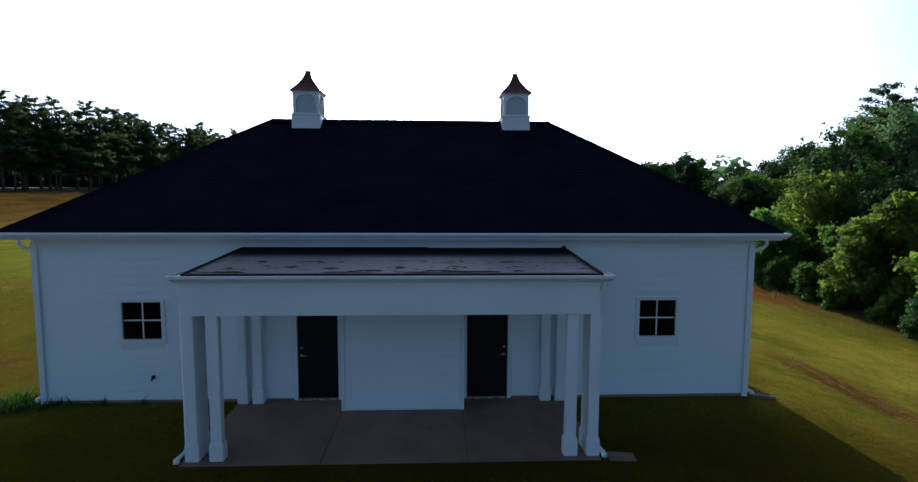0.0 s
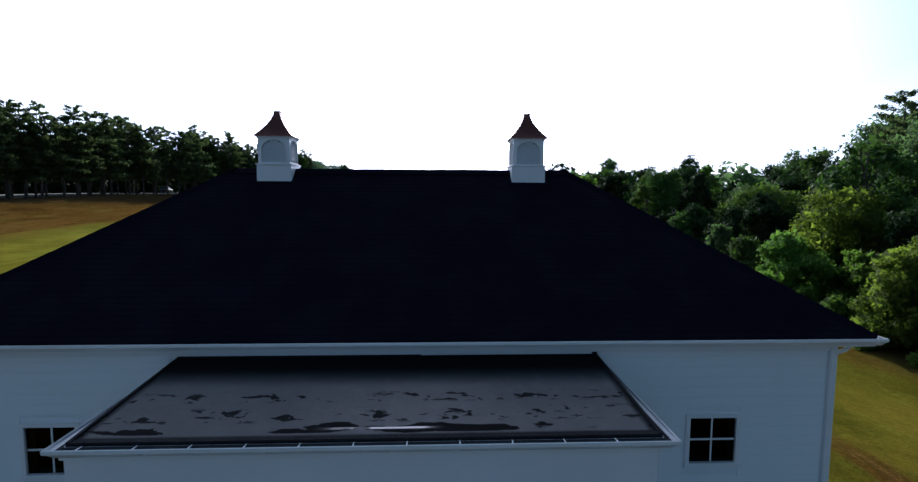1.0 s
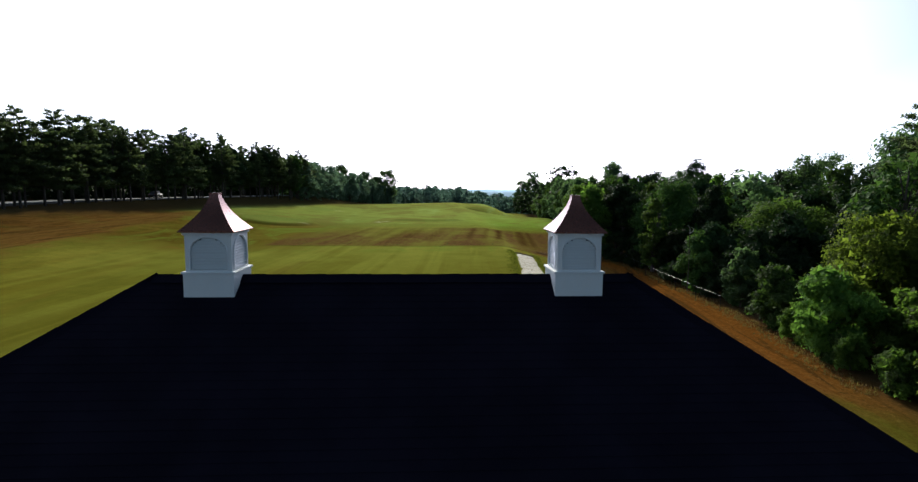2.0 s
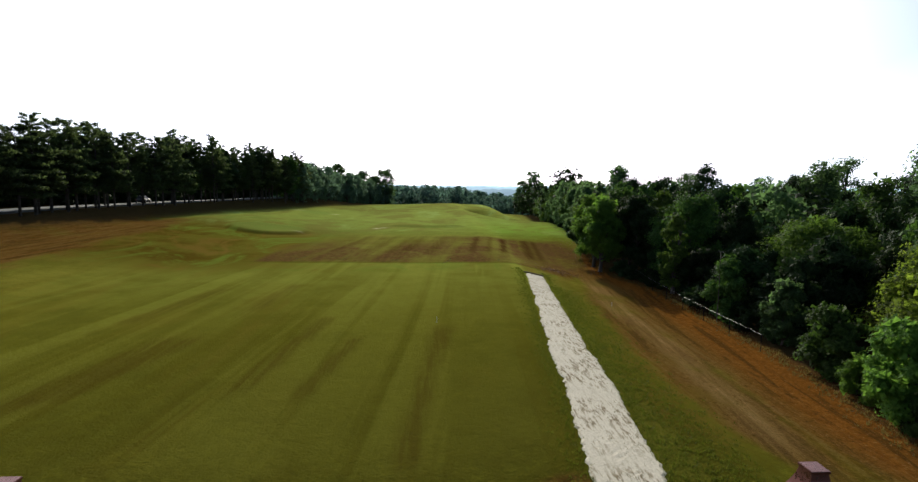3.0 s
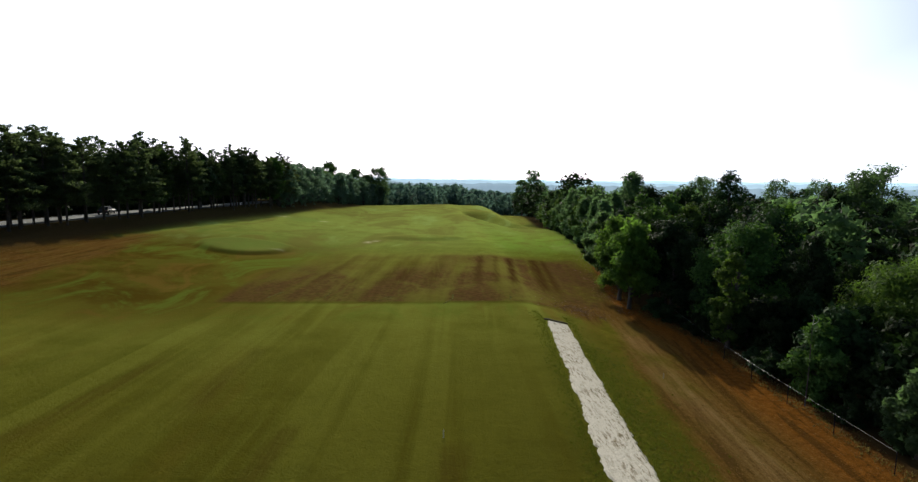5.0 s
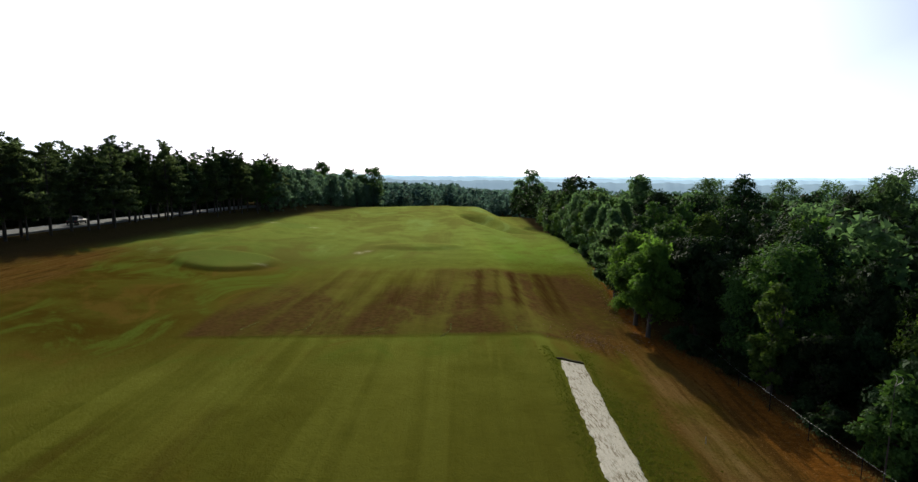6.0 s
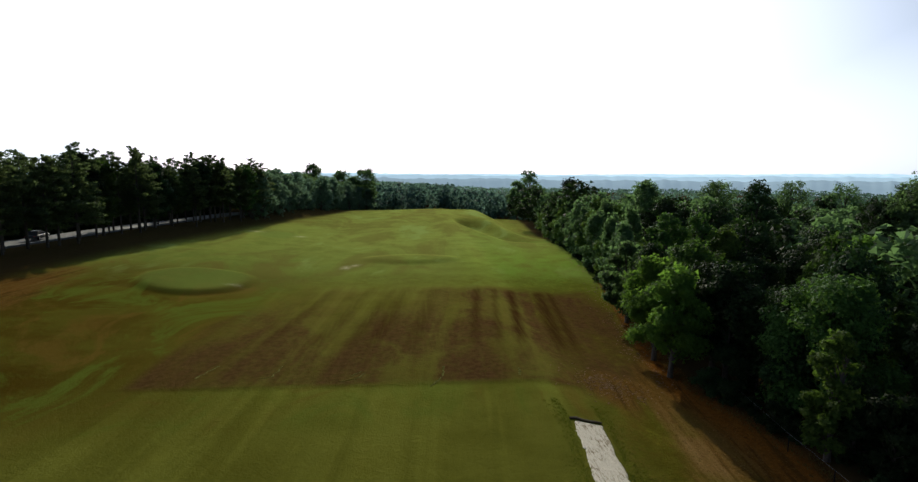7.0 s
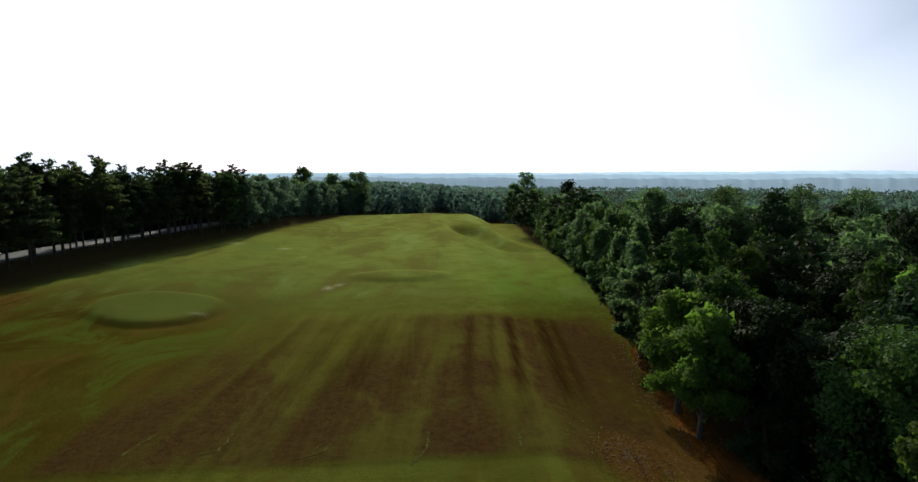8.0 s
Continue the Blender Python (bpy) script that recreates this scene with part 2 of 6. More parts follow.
def ground_material():
    """Grass, mown stripes, bare red soil and ploughed ground, blended by the masks of the sheet."""
    k = Mat("turf_and_soil")
    big, mid, fine = k.noise(0.035, 5, 0.6), k.noise(0.22, 5, 0.62), k.noise(1.9, 5, 0.65)
    tiny = k.noise(9, 4, 0.75)
    lines = k.noise(0.42, 4, 0.62, co=k.scaled(1, 0.022, 0.0, k.sheared(-0.06)), distort=0.25)       # long streaks of mowing and rolling
    worn = k.noise(0.17, 5, 0.6, co=k.scaled(1, 0.22, 0.0), distort=0.4)
    fines = k.noise(2.8, 3, 0.6, co=k.scaled(1, 0.06, 0.0))
    g = k.mix(k.ramp(mid, 0.32, 0.68), (0.059, 0.057, 0.006), (0.079, 0.076, 0.008))
    g = k.mix(k.ramp(big, 0.40, 0.60, 0, 0.5), g, (0.090, 0.086, 0.010))
    g = k.mix(k.math('MULTIPLY', k.ramp(lines, 0.44, 0.60, 0, 0.52), k.attr("mown")), g, (0.0600, 0.0530, 0.0044))
    g = k.mix(k.math('MULTIPLY', k.ramp(worn, 0.52, 0.66, 0, 0.4), k.attr("mown")), g, (0.0840, 0.0620, 0.0080))
    clump = k.noise(0.75, 8, 0.78)
    swath = k.noise(0.24, 4, 0.6, co=k.scaled(1, 0.045, 0.0, k.sheared(-0.09)), distort=0.5)
    g = k.mix(k.math('MULTIPLY', k.ramp(swath, 0.50, 0.60, 0, 0.55), k.attr("mown")), g, (0.112, 0.112, 0.014))
    coarse = k.math('SUBTRACT', 1.0, k.math('MULTIPLY', k.attr("mown"), 0.82))
    g = k.mix(k.math('MULTIPLY', coarse, k.ramp(clump, 0.47, 0.62, 0, 0.55)), g, (0.046, 0.040, 0.004))
    g = k.mix(k.math('MULTIPLY', coarse, k.ramp(clump, 0.46, 0.36, 0, 0.50)), g, (0.146, 0.146, 0.012))
    lush = k.math('MULTIPLY', k.attr("lush"), k.ramp(mid, 0.3, 0.62, 0.35, 1.0))
    g = k.mix(lush, g, (0.090, 0.152, 0.015))
    g = k.mix(k.math('MULTIPLY', k.ramp(k.math('ADD', k.math('MULTIPLY', mid, 0.6), k.math('MULTIPLY', fine, 0.5)), 0.50, 0.72, 0, 0.75), k.attr("rough")), g, (0.1261, 0.0744, 0.0168))
    g = k.mix(k.math('MULTIPLY', k.math('ADD', coarse, 0.25), k.ramp(fine, 0.35, 0.75, 0, 0.45)), g, (0.0552, 0.0504, 0.0036))
    dry = k.math('MULTIPLY', k.attr("dry"), k.ramp(k.math('ADD', mid, k.math('MULTIPLY', fine, 0.5)), 0.55, 0.95))
    g = k.mix(dry, g, (0.180, 0.130, 0.015))
    g = k.mix(k.math('MULTIPLY', k.attr("streak"), k.ramp(fines, 0.3, 0.6, 0.25, 0.65)), g, (0.0500, 0.0370, 0.0050))
    # turf paler with distance: bright haze and grazing light put into its colour
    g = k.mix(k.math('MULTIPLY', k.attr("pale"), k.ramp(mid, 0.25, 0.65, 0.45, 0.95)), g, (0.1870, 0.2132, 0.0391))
    # dull brown turf; before the porch it is the house's shade put into colour
    g = k.mix(k.math('MULTIPLY', k.attr("dull_shade"), k.ramp(mid, 0.3, 0.65, 0.6, 1.0)), g, (0.048, 0.033, 0.004))
    blotch = k.noise(0.12, 6, 0.66, co=k.scaled(1, 0.6, 0.0), distort=0.9)
    g = k.mix(k.math('MULTIPLY', k.attr("patchy"), k.ramp(blotch, 0.50, 0.62, 0, 0.75)), g, (0.072, 0.098, 0.012))
    g = k.mix(k.math('MULTIPLY', k.attr("patchy"), k.ramp(blotch, 0.47, 0.36, 0, 0.70)), g, (0.092, 0.058, 0.011))
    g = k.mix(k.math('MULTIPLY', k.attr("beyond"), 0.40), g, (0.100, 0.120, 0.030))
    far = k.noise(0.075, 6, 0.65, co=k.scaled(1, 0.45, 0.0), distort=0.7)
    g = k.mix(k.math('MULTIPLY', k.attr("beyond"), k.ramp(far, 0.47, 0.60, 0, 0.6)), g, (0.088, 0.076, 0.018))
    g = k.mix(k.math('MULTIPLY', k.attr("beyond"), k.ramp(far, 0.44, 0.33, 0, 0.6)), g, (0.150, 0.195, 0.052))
    g = k.mix(k.math('MULTIPLY', k.attr("sand"), k.ramp(fine, 0.40, 0.52)), g, (0.42, 0.37, 0.27))
    g = k.mix(k.math('MULTIPLY', k.attr("green"), 0.62), g, (0.098, 0.130, 0.026))
    # ploughed strips
    strips = k.noise(0.40, 3, 0.55, co=k.scaled(1, 0.02, 0.0, k.sheared(-0.13)), distort=0.3)
    weedy = k.noise(0.16, 5, 0.65, co=k.scaled(1, 0.55, 0.0), distort=0.5)
    pl = k.math('MULTIPLY', k.attr("plough"), k.ramp(k.math('ADD', strips, k.math('MULTIPLY', fines, 0.25)), 0.50, 0.70, 0.68, 1.0))
    pl = k.math('MULTIPLY', pl, k.math('MULTIPLY', k.ramp(weedy, 0.36, 0.58, 0.52, 1.0), k.ramp(clump, 0.36, 0.52, 0.80, 1.0)))
    pl = k.math('MAXIMUM', pl, k.math('MULTIPLY', k.attr("wedge"), k.ramp(weedy, 0.28, 0.50, 0.70, 0.96)))
    soil_dark = k.mix(k.ramp(fine, 0.3, 0.7), (0.040, 0.022, 0.009), (0.070, 0.038, 0.014))
    g = k.mix(pl, g, soil_dark)
    g = k.mix(k.math('MULTIPLY', k.math('MULTIPLY', k.attr("streak"), k.attr("plough")), k.ramp(fines, 0.3, 0.6, 0.5, 0.95)), g, (0.026, 0.012, 0.004))
    # bare red soil
    edge = k.math('ADD', k.attr("dirt"), k.math('MULTIPLY', k.math('SUBTRACT', k.math('ADD', k.math('MULTIPLY', mid, 0.6), k.math('MULTIPLY', lines, 0.6)), 0.6), 1.1))
    soil = k.mix(k.ramp(fine, 0.3, 0.7), (0.122, 0.060, 0.012), (0.080, 0.038, 0.008))
    soil = k.mix(k.ramp(fines, 0.42, 0.60, 0, 0.7), soil, (0.150, 0.086, 0.024))
    soil = k.mix(k.ramp(lines, 0.40, 0.60, 0, 0.8), soil, (0.094, 0.056, 0.012))
    soil = k.mix(k.math('MULTIPLY', k.attr("red"), 0.8), soil, k.mix(k.ramp(fine, 0.3, 0.7), (0.190, 0.070, 0.010), (0.118, 0.042, 0.006)))
    rows = k.noise(1.1, 5, 0.68, co=k.scaled(1, 0.08, 0.0, k.sheared(-0.14)), distort=0.5)
    soil = k.mix(k.ramp(rows, 0.50, 0.62, 0, 0.7), soil, (0.046, 0.024, 0.007))
    soil = k.mix(k.math('MULTIPLY', k.attr("tan"), k.ramp(rows, 0.34, 0.56, 0.9, 0.3)), soil, (0.225, 0.150, 0.056))
    clod = k.noise(2.6, 6, 0.75)
    soil = k.mix(k.ramp(clod, 0.56, 0.66, 0, 0.75), soil, (0.042, 0.022, 0.007))
    soil = k.mix(k.ramp(clod, 0.42, 0.34, 0, 0.6), soil, (0.20, 0.105, 0.030))
    crumb = k.noise(6.5, 5, 0.78)
    soil = k.mix(k.ramp(crumb, 0.55, 0.66, 0, 0.6), soil, (0.040, 0.020, 0.007))
    soil = k.mix(k.ramp(crumb, 0.43, 0.34, 0, 0.6), soil, (0.230, 0.135, 0.048))
    bare = k.ramp(edge, 0.22, 0.62)
    g = k.mix(bare, g, soil)
    # litter under the woods; beside the west pines its dark also paints their shade
    g = k.mix(k.attr("wood"), g, k.mix(fine, (0.03036, 0.02208, 0.01104), (0.05796, 0.0414, 0.01932)))
    g = k.mix(k.math('MULTIPLY', k.math('ADD', coarse, 0.12), k.ramp(tiny, 0.38, 0.70, 0, 0.6)), g, k.mix(0.6, g, (0.02484, 0.0207, 0.00276)))
    k.bump(k.math('ADD', fine, k.math('MULTIPLY', tiny, 0.8)), 0.7, 0.14)
    d = k.t.nodes.new("ShaderNodeBsdfDiffuse")
    k.put(d.inputs["Color"], g)
    k.t.links.new(k.b.inputs["Normal"].links[0].from_socket, d.inputs["Normal"])
    sh = k.t.nodes.new("ShaderNodeBsdfSheen")          # soft glow of low light through the blades
    k.put(sh.inputs["Color"], k.mix(1.0, g, k.mix(k.math('MAXIMUM', k.attr("wood"), bare), (2.3, 2.35, 2.2), (0.7, 0.7, 0.7)), 'MULTIPLY'))
    k.put(sh.inputs["Roughness"], 0.27)
    ad = k.t.nodes.new("ShaderNodeAddShader")
    k.t.links.new(d.outputs[0], ad.inputs[0])
    k.t.links.new(sh.outputs[0], ad.inputs[1])
    k.t.links.new(ad.outputs[0], k.out.inputs[0])
    return k.m


def mat_strip_material():
    k = Mat("pale_erosion_blanket")
    st = k.noise(3.6, 7, 0.74, co=k.scaled(2.3, 0.42, 1), distort=0.2)
    f = k.noise(14, 5, 0.7)
    wide = k.noise(0.5, 3)
    c = k.mix(k.ramp(f, 0.3, 0.7), (0.42, 0.385, 0.31), (0.60, 0.555, 0.46))
    c = k.mix(k.math('MULTIPLY', k.ramp(st, 0.50, 0.57, 0, 0.9), k.ramp(wide, 0.36, 0.60, 0.2, 1.0)), c, (0.15, 0.115, 0.06))
    k.bump(k.math('ADD', f, st), 0.3, 0.025)
    return k.set(c, 0.95, spec=0.1)


def asphalt_material(name="road_asphalt", v=0.11):
    k = Mat(name)
    n, f = k.noise(0.4, 4), k.noise(30, 3)
    c = k.mix(n, (v, v, v * 1.02), (v * 1.5, v * 1.5, v * 1.5))
    k.bump(f, 0.2, 0.01)
    return k.set(c, 0.85)


WHITE = painted("white_trim_paint", (0.76, 0.77, 0.78), 0.42, 0.1)
GUTTER = painted("white_gutter_enamel", (0.78, 0.79, 0.80), 0.3, 0.12)
SIDING = siding_material()
SHINGLE = shingle_material()
MEMBRANE = membrane_material()
EDGE_METAL = metal("dark_edge_metal", (0.012, 0.012, 0.015), 0.8, 0.0, (0.008, 0.008, 0.01))
EDGE_METAL.node_tree.nodes["Principled BSDF"].inputs["Specular IOR Level"].default_value = 0.15
COPPER = metal("weathered_copper", (0.20, 0.084, 0.064), 0.30, 0.80, (0.11, 0.052, 0.044))
BLACK_DOOR = painted("black_door_paint", (0.012, 0.012, 0.014), 0.35, 0.2)
BLACK_DOOR.node_tree.nodes["Principled BSDF"].inputs["Specular IOR Level"].default_value = 0.15
TROUGH = painted("mottled_dark_gutter", (0.05, 0.055, 0.065), 0.8, 0.3)
CHROME = metal("brushed_steel", (0.7, 0.7, 0.7), 0.25, 1.0, (0.45, 0.45, 0.45))
GLASS = glass_material()
DARK_ROOM = painted("dark_interior", (0.02, 0.02, 0.022), 0.9)
CONCRETE = concrete_material()
LEAF_A = leaf_material("broadleaf_green", (0.030, 0.060, 0.013), (0.086, 0.152, 0.032), 0.28)
LEAF_B = leaf_material("broadleaf_fresh", (0.062, 0.118, 0.020), (0.142, 0.240, 0.040), 0.48)
# lighter copy: sun through the leaves put into the colour
LEAF_Y = leaf_material("broadleaf_sunny", (0.070, 0.110, 0.016), (0.188, 0.250, 0.032), 0.50)
LEAF_C = leaf_material("broadleaf_mid", (0.042, 0.078, 0.014), (0.118, 0.188, 0.032), 0.32)
# darker copy: shade of the wood put into the leaf colour
LEAF_D = leaf_material("broadleaf_shade_dark", (0.012, 0.026, 0.008), (0.034, 0.064, 0.019), 0.18)
# paler, bluer copies for far trees: distance haze mixed into the leaf colour
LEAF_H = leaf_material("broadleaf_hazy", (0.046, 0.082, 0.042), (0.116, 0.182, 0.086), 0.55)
LEAF_P = leaf_material("broadleaf_haze_pale", (0.058, 0.098, 0.092), (0.120, 0.180, 0.145), 0.62)
NEEDLE = leaf_material("pine_needles", (0.040, 0.062, 0.036), (0.102, 0.132, 0.062), 0.5)
# bluest copy for the farthest woods, haze again in the colour
FAR_LEAF = leaf_material("haze_tinted_foliage", (0.045, 0.084, 0.094), (0.090, 0.145, 0.150), 0.55)
GRASS_BLADE = leaf_material("grass_blades", (0.050, 0.060, 0.007), (0.105, 0.118, 0.013), 0.4)
DRY_BLADE = leaf_material("dry_grass_blades", (0.090, 0.066, 0.024), (0.200, 0.150, 0.062), 0.4)
BARK = bark_material()
TURF = ground_material()
BLANKET = mat_strip_material()
ASPHALT = asphalt_material()


# ---- ground ----
def edge_x(y):
    """Where the woods begin, east of the field."""
    return np.interp(y, [-40, 0, 10, 20, 28, 40, 56, 62, 66, 73, 80, 88, 108, 171, 229, 300], [22, 20.5, 20.2, 20.5, 22.0, 23.2, 24.0, 23.2, 22.3, 22.9, 24.0, 25.5, 29.0, 34.4, 40, 46])


def soft_noise(x, y, s, seed):
    """Cheap smooth waves."""
    r = np.random.RandomState(seed)
    v = 0
    for _ in range(6):
        a, ph, f = r.rand() * 6.28, r.rand() * 6.28, s * (0.6 + r.rand())
        v = v + np.sin((x * math.cos(a) + y * math.sin(a)) * f + ph)
    return v / 6


def land(x, y):
    """Height of the ground."""
    x, y = np.asarray(x, float), np.asarray(y, float)
    e = edge_x(y)
    h = 0.38 * smooth(9, 17, y) * smooth(14, 9, x)
    h = h + 0.07 * smooth(63.6, 64.4, y) * smooth(-24, -18, x) * smooth(15, 12, x) * smooth(90, 70, y)
    h = h + 0.45 * smooth(95, 235, y) * smooth(70, 15, x)
    # shelf falls to the woods
    h = h - (1.55 * smooth(8.5, 21, x) * smooth(120, 70, y) + 0.5 * smooth(8, 11, x) * smooth(16, 6, y) * 0.6)
    h = h - 4.0 * smooth(22, 34, x) * smooth(130, 200, y)
    d = np.maximum(x - e, 0)
    h = h - 4.5 * smooth(2, 45, d) - 4.0 * smooth(50, 160, d)
    # bank and road on the west
    h = h + 1.1 * smooth(-16, -38, x) * smooth(40, 95, y) * smooth(240, 160, y)
    h = h + 1.0 * smooth(-28, -44, x) * smooth(10, 50, y)
    h = h + 0.6 * smooth(-38, -48, x) * smooth(15, 60, y) + 2.1 * smooth(-48.5, -55.5, x - 0.16 * np.maximum(y - 106, 0)) * smooth(15, 60, y) * smooth(260, 170, y)
    h = h + 2.0 * smooth(-60, -110, x) * smooth(30, 70, y)
    # putting green terrace and mound
    h = h + 0.50 * np.exp(-(((x + 30.6) / 7.4) ** 2 + ((y - 100.0) / 7.6) ** 2) ** 9) + 0.40 * np.exp(-(((x + 1.0) / 8.5) ** 2 + ((y - 122.5) / 4.5) ** 2) ** 4)
    h = h + 0.9 * np.exp(-(((x - 12) / 22) ** 2 + ((y - 222) / 30) ** 2))
    u = x - 14.0 - (183 - y) * 0.217
    h = h - 2.3 * smooth(-0.6, 2.2, u) * smooth(13, 6, u) * smooth(146, 160, y) * smooth(202, 190, y)
    # beyond the crest
    h = h - 6.5 * smooth(238, 310, y) - 19 * smooth(330, 800, y)
    h = h + 0.05 * soft_noise(x, y, 0.35, 3) * smooth(11, 20, np.hypot(x, y - 3.5)) + 0.35 * soft_noise(x, y, 0.06, 5) * smooth(60, 130, y)
    return h


def spread(lo, hi, step, far, grow):
    c = list(np.arange(lo, hi + 1e-6, step))
    s, v = step, c[-1]
    while v < far:
        s *= grow
        v += s
        c.append(v)
    s, v, left = step, lo, []
    while v > -far:
        s *= grow
        v -= s
        left.append(v)
    return np.array(left[::-1] + c)


SCRAPES = [(-38.0, 152, 1.5, 0.9), (-27.7, 151, 1.2, 0.9), (-12.0, 114, 0.7, 1.3), (-10.6, 116, 0.7, 0.8), (-25.0, 97.5, 1.0, 0.5)]     # pale sand left on the turf


def build_ground():
    xs, ys = np.union1d(spread(-64, 42, 1.0, 3600, 1.16), np.arange(-38, 26, 0.5)), spread(-22, 150, 1.0, 3600, 1.05)
    ys = np.union1d(ys, np.concatenate([np.arange(63.25, 65.0, 0.25), np.arange(90.5, 109, 0.5)]))
    X, Y = np.meshgrid(xs, ys)
    Z = land(X, Y)
    nx, ny = len(xs), len(ys)
    verts = np.stack([X, Y, Z], -1).reshape(-1, 3)
    i = np.arange(nx * ny).reshape(ny, nx)
    faces = np.stack([i[:-1, :-1], i[:-1, 1:], i[1:, 1:], i[1:, :-1]], -1).reshape(-1, 4)
    me = bpy.data.meshes.new("ground")
    me.from_pydata(verts.tolist(), [], faces.tolist())
    me.shade_smooth()
    e = edge_x(Y)
    # the west band is pine litter plus the row's shade put into the colour
    wood = smooth(0.0, 2.5, X - e) + smooth(8.5, 5.0, X - np.interp(Y, [40, 58, 87, 106, 130, 150, 172, 230, 290], [-64, -62, -58, -56.5, -52.5, -49, -45.5, -36, -26])) * smooth(30, 60, Y) * 0.95 + smooth(-80, -90, X) + smooth(250, 275, Y)
    wood = np.clip(wood, 0, 1)
    w = np.interp(Y, [-10, 10, 25, 34, 48, 62, 72, 85, 108, 220], [0.0, 3.4, 10.2, 10.5, 9.6, 6.4, 2.6, 1.2, 0.0, 0.0])
    red = smooth(-0.42, -0.12, (X - e) / np.maximum(w, 0.5)) * smooth(12, 24, Y)
    dirt = smooth(-w - 1.2, -w + 2.0, X - e) * (w > 0.05) * (0.55 + 0.5 * red) * (0.2 + 0.8 * smooth(8, 24, Y))
    dirt = np.maximum(dirt, 0.85 * np.exp(-(((X - 4.4) / 1.5) ** 2 + ((Y - 15.4) / 1.4) ** 2)))
    dirt = np.maximum(dirt, 0.74 * np.exp(-(((X - 11.3) / 0.8) ** 2 + ((Y - 1.5) / 4.5) ** 2)))
    dirt = np.maximum(dirt, 0.55 * np.exp(-(((X + 11.5) / 3.0) ** 2 + ((Y - 3.0) / 1.2) ** 2)))
    dirt = np.maximum(dirt, 0.70 * np.exp(-(((X - 16.2) / 4.0) ** 2 + ((Y - 65.0) / 5.0) ** 2)))
    bank = smooth(-37.5, -44, X + 0.05 * (Y - 60)) * smooth(28, 45, Y) * smooth(118, 88, Y)
    dirt = np.maximum(dirt, 0.60 * bank)
    left = np.interp(Y, [60, 64, 80, 94, 102], [-21.4, -21.6, -21.6, -17.4, -13])
    plough = smooth(63.6, 64.8, Y) * smooth(100, 95, Y + 1.2 * soft_noise(X, Y * 0.1, 0.9, 12)) * smooth(-0.6, 0.8, X - left) * smooth(2.0, 0.0, X - np.minimum(e - 2.0, 23.5))
    wedge = plough * smooth(7.5, 1.0, X - left + 0.30 * (Y - 64)) * smooth(86, 74, Y)
    plough = plough * (0.92 + 0.08 * smooth(-22, 14, X)) * (1 - 0.62 * smooth(76, 92, Y) * smooth(10, -2, X))
    green = np.exp(-(((X + 30.6) / 7.0) ** 2 + ((Y - 100.0) / 7.2) ** 2) ** 6) + np.exp(-(((X + 33) / 4.4) ** 2 + ((Y - 151) / 6) ** 2) ** 4)
    lush = 0.5 * green + 0.6 * smooth(90, 112, Y) * smooth(200, 140, Y) * smooth(5, 16, X) + 0.4 * smooth(90, 118, Y) + 0.12 * smooth(61.6, 62.8, Y) * smooth(64.8, 63.4, Y)
    lush = lush + 0.14 * np.exp(-((X - np.interp(Y, [15, 60], [9.2, 13.6])) / 1.3) ** 2) * smooth(12, 20, Y) * smooth(64, 60, Y)
    lush = np.clip(lush + 0.8 * np.exp(-(((X + 8.6) / 1.4) ** 2 + ((Y - 0.3) / 0.9) ** 2)) + 0.4 * smooth(-24, -30, X) * smooth(62, 75, Y), 0, 1)
    mown = smooth(12, 20, Y) * smooth(104, 96, Y) * smooth(16, 11, X) * smooth(-45, -30, X) + 0.8 * smooth(104, 110, Y) * smooth(190, 150, Y)
    dry = np.clip(0.45 * smooth(14, 6, Y) + 0.5 * smooth(150, 215, Y) + 0.35 * smooth(-25, -38, X), 0, 1)
    streak = np.zeros_like(X)
    for x0, y0, x1, y1, hw in ((-9.0, 24, -7.3, 37.5, 0.62), (-5.9, 23, -4.6, 32.5, 0.5), (-17.6, 22, -15.2, 33, 1.5), (-20.8, 36, -18.6, 48, 0.7), (-0.9, 17, 0.6, 35.2, 0.5), (-0.1, 26, 1.3, 35.0, 0.4), (-13.4, 40, -12.6, 50, 0.6)):
        u = np.clip((Y - y0) / (y1 - y0), 0, 1)
        streak = np.maximum(streak, np.exp(-((X - x0 - (x1 - x0) * u) / hw) ** 6) * smooth(y0 - 1, y0 + 1, Y) * smooth(y1 + 0.5, y1 - 0.5, Y))
    for x0, hw, k in ((11.6, 0.55, 1.0), (15.6, 0.8, 0.9), (17.2, 0.5, 0.8), (6.9, 0.5, 0.7), (9.3, 0.4, 0.5), (1.0, 0.8, 0.5), (-2.8, 0.9, 0.6), (-4.8, 0.6, 0.5), (-8.0, 0.6, 0.4), (-12.8, 0.7, 0.4)):
        streak = np.maximum(streak, k * np.exp(-((X - x0 - 0.12 * (Y - 84)) / hw) ** 4) * smooth(70, 78, Y) * smooth(98.5, 96, Y))
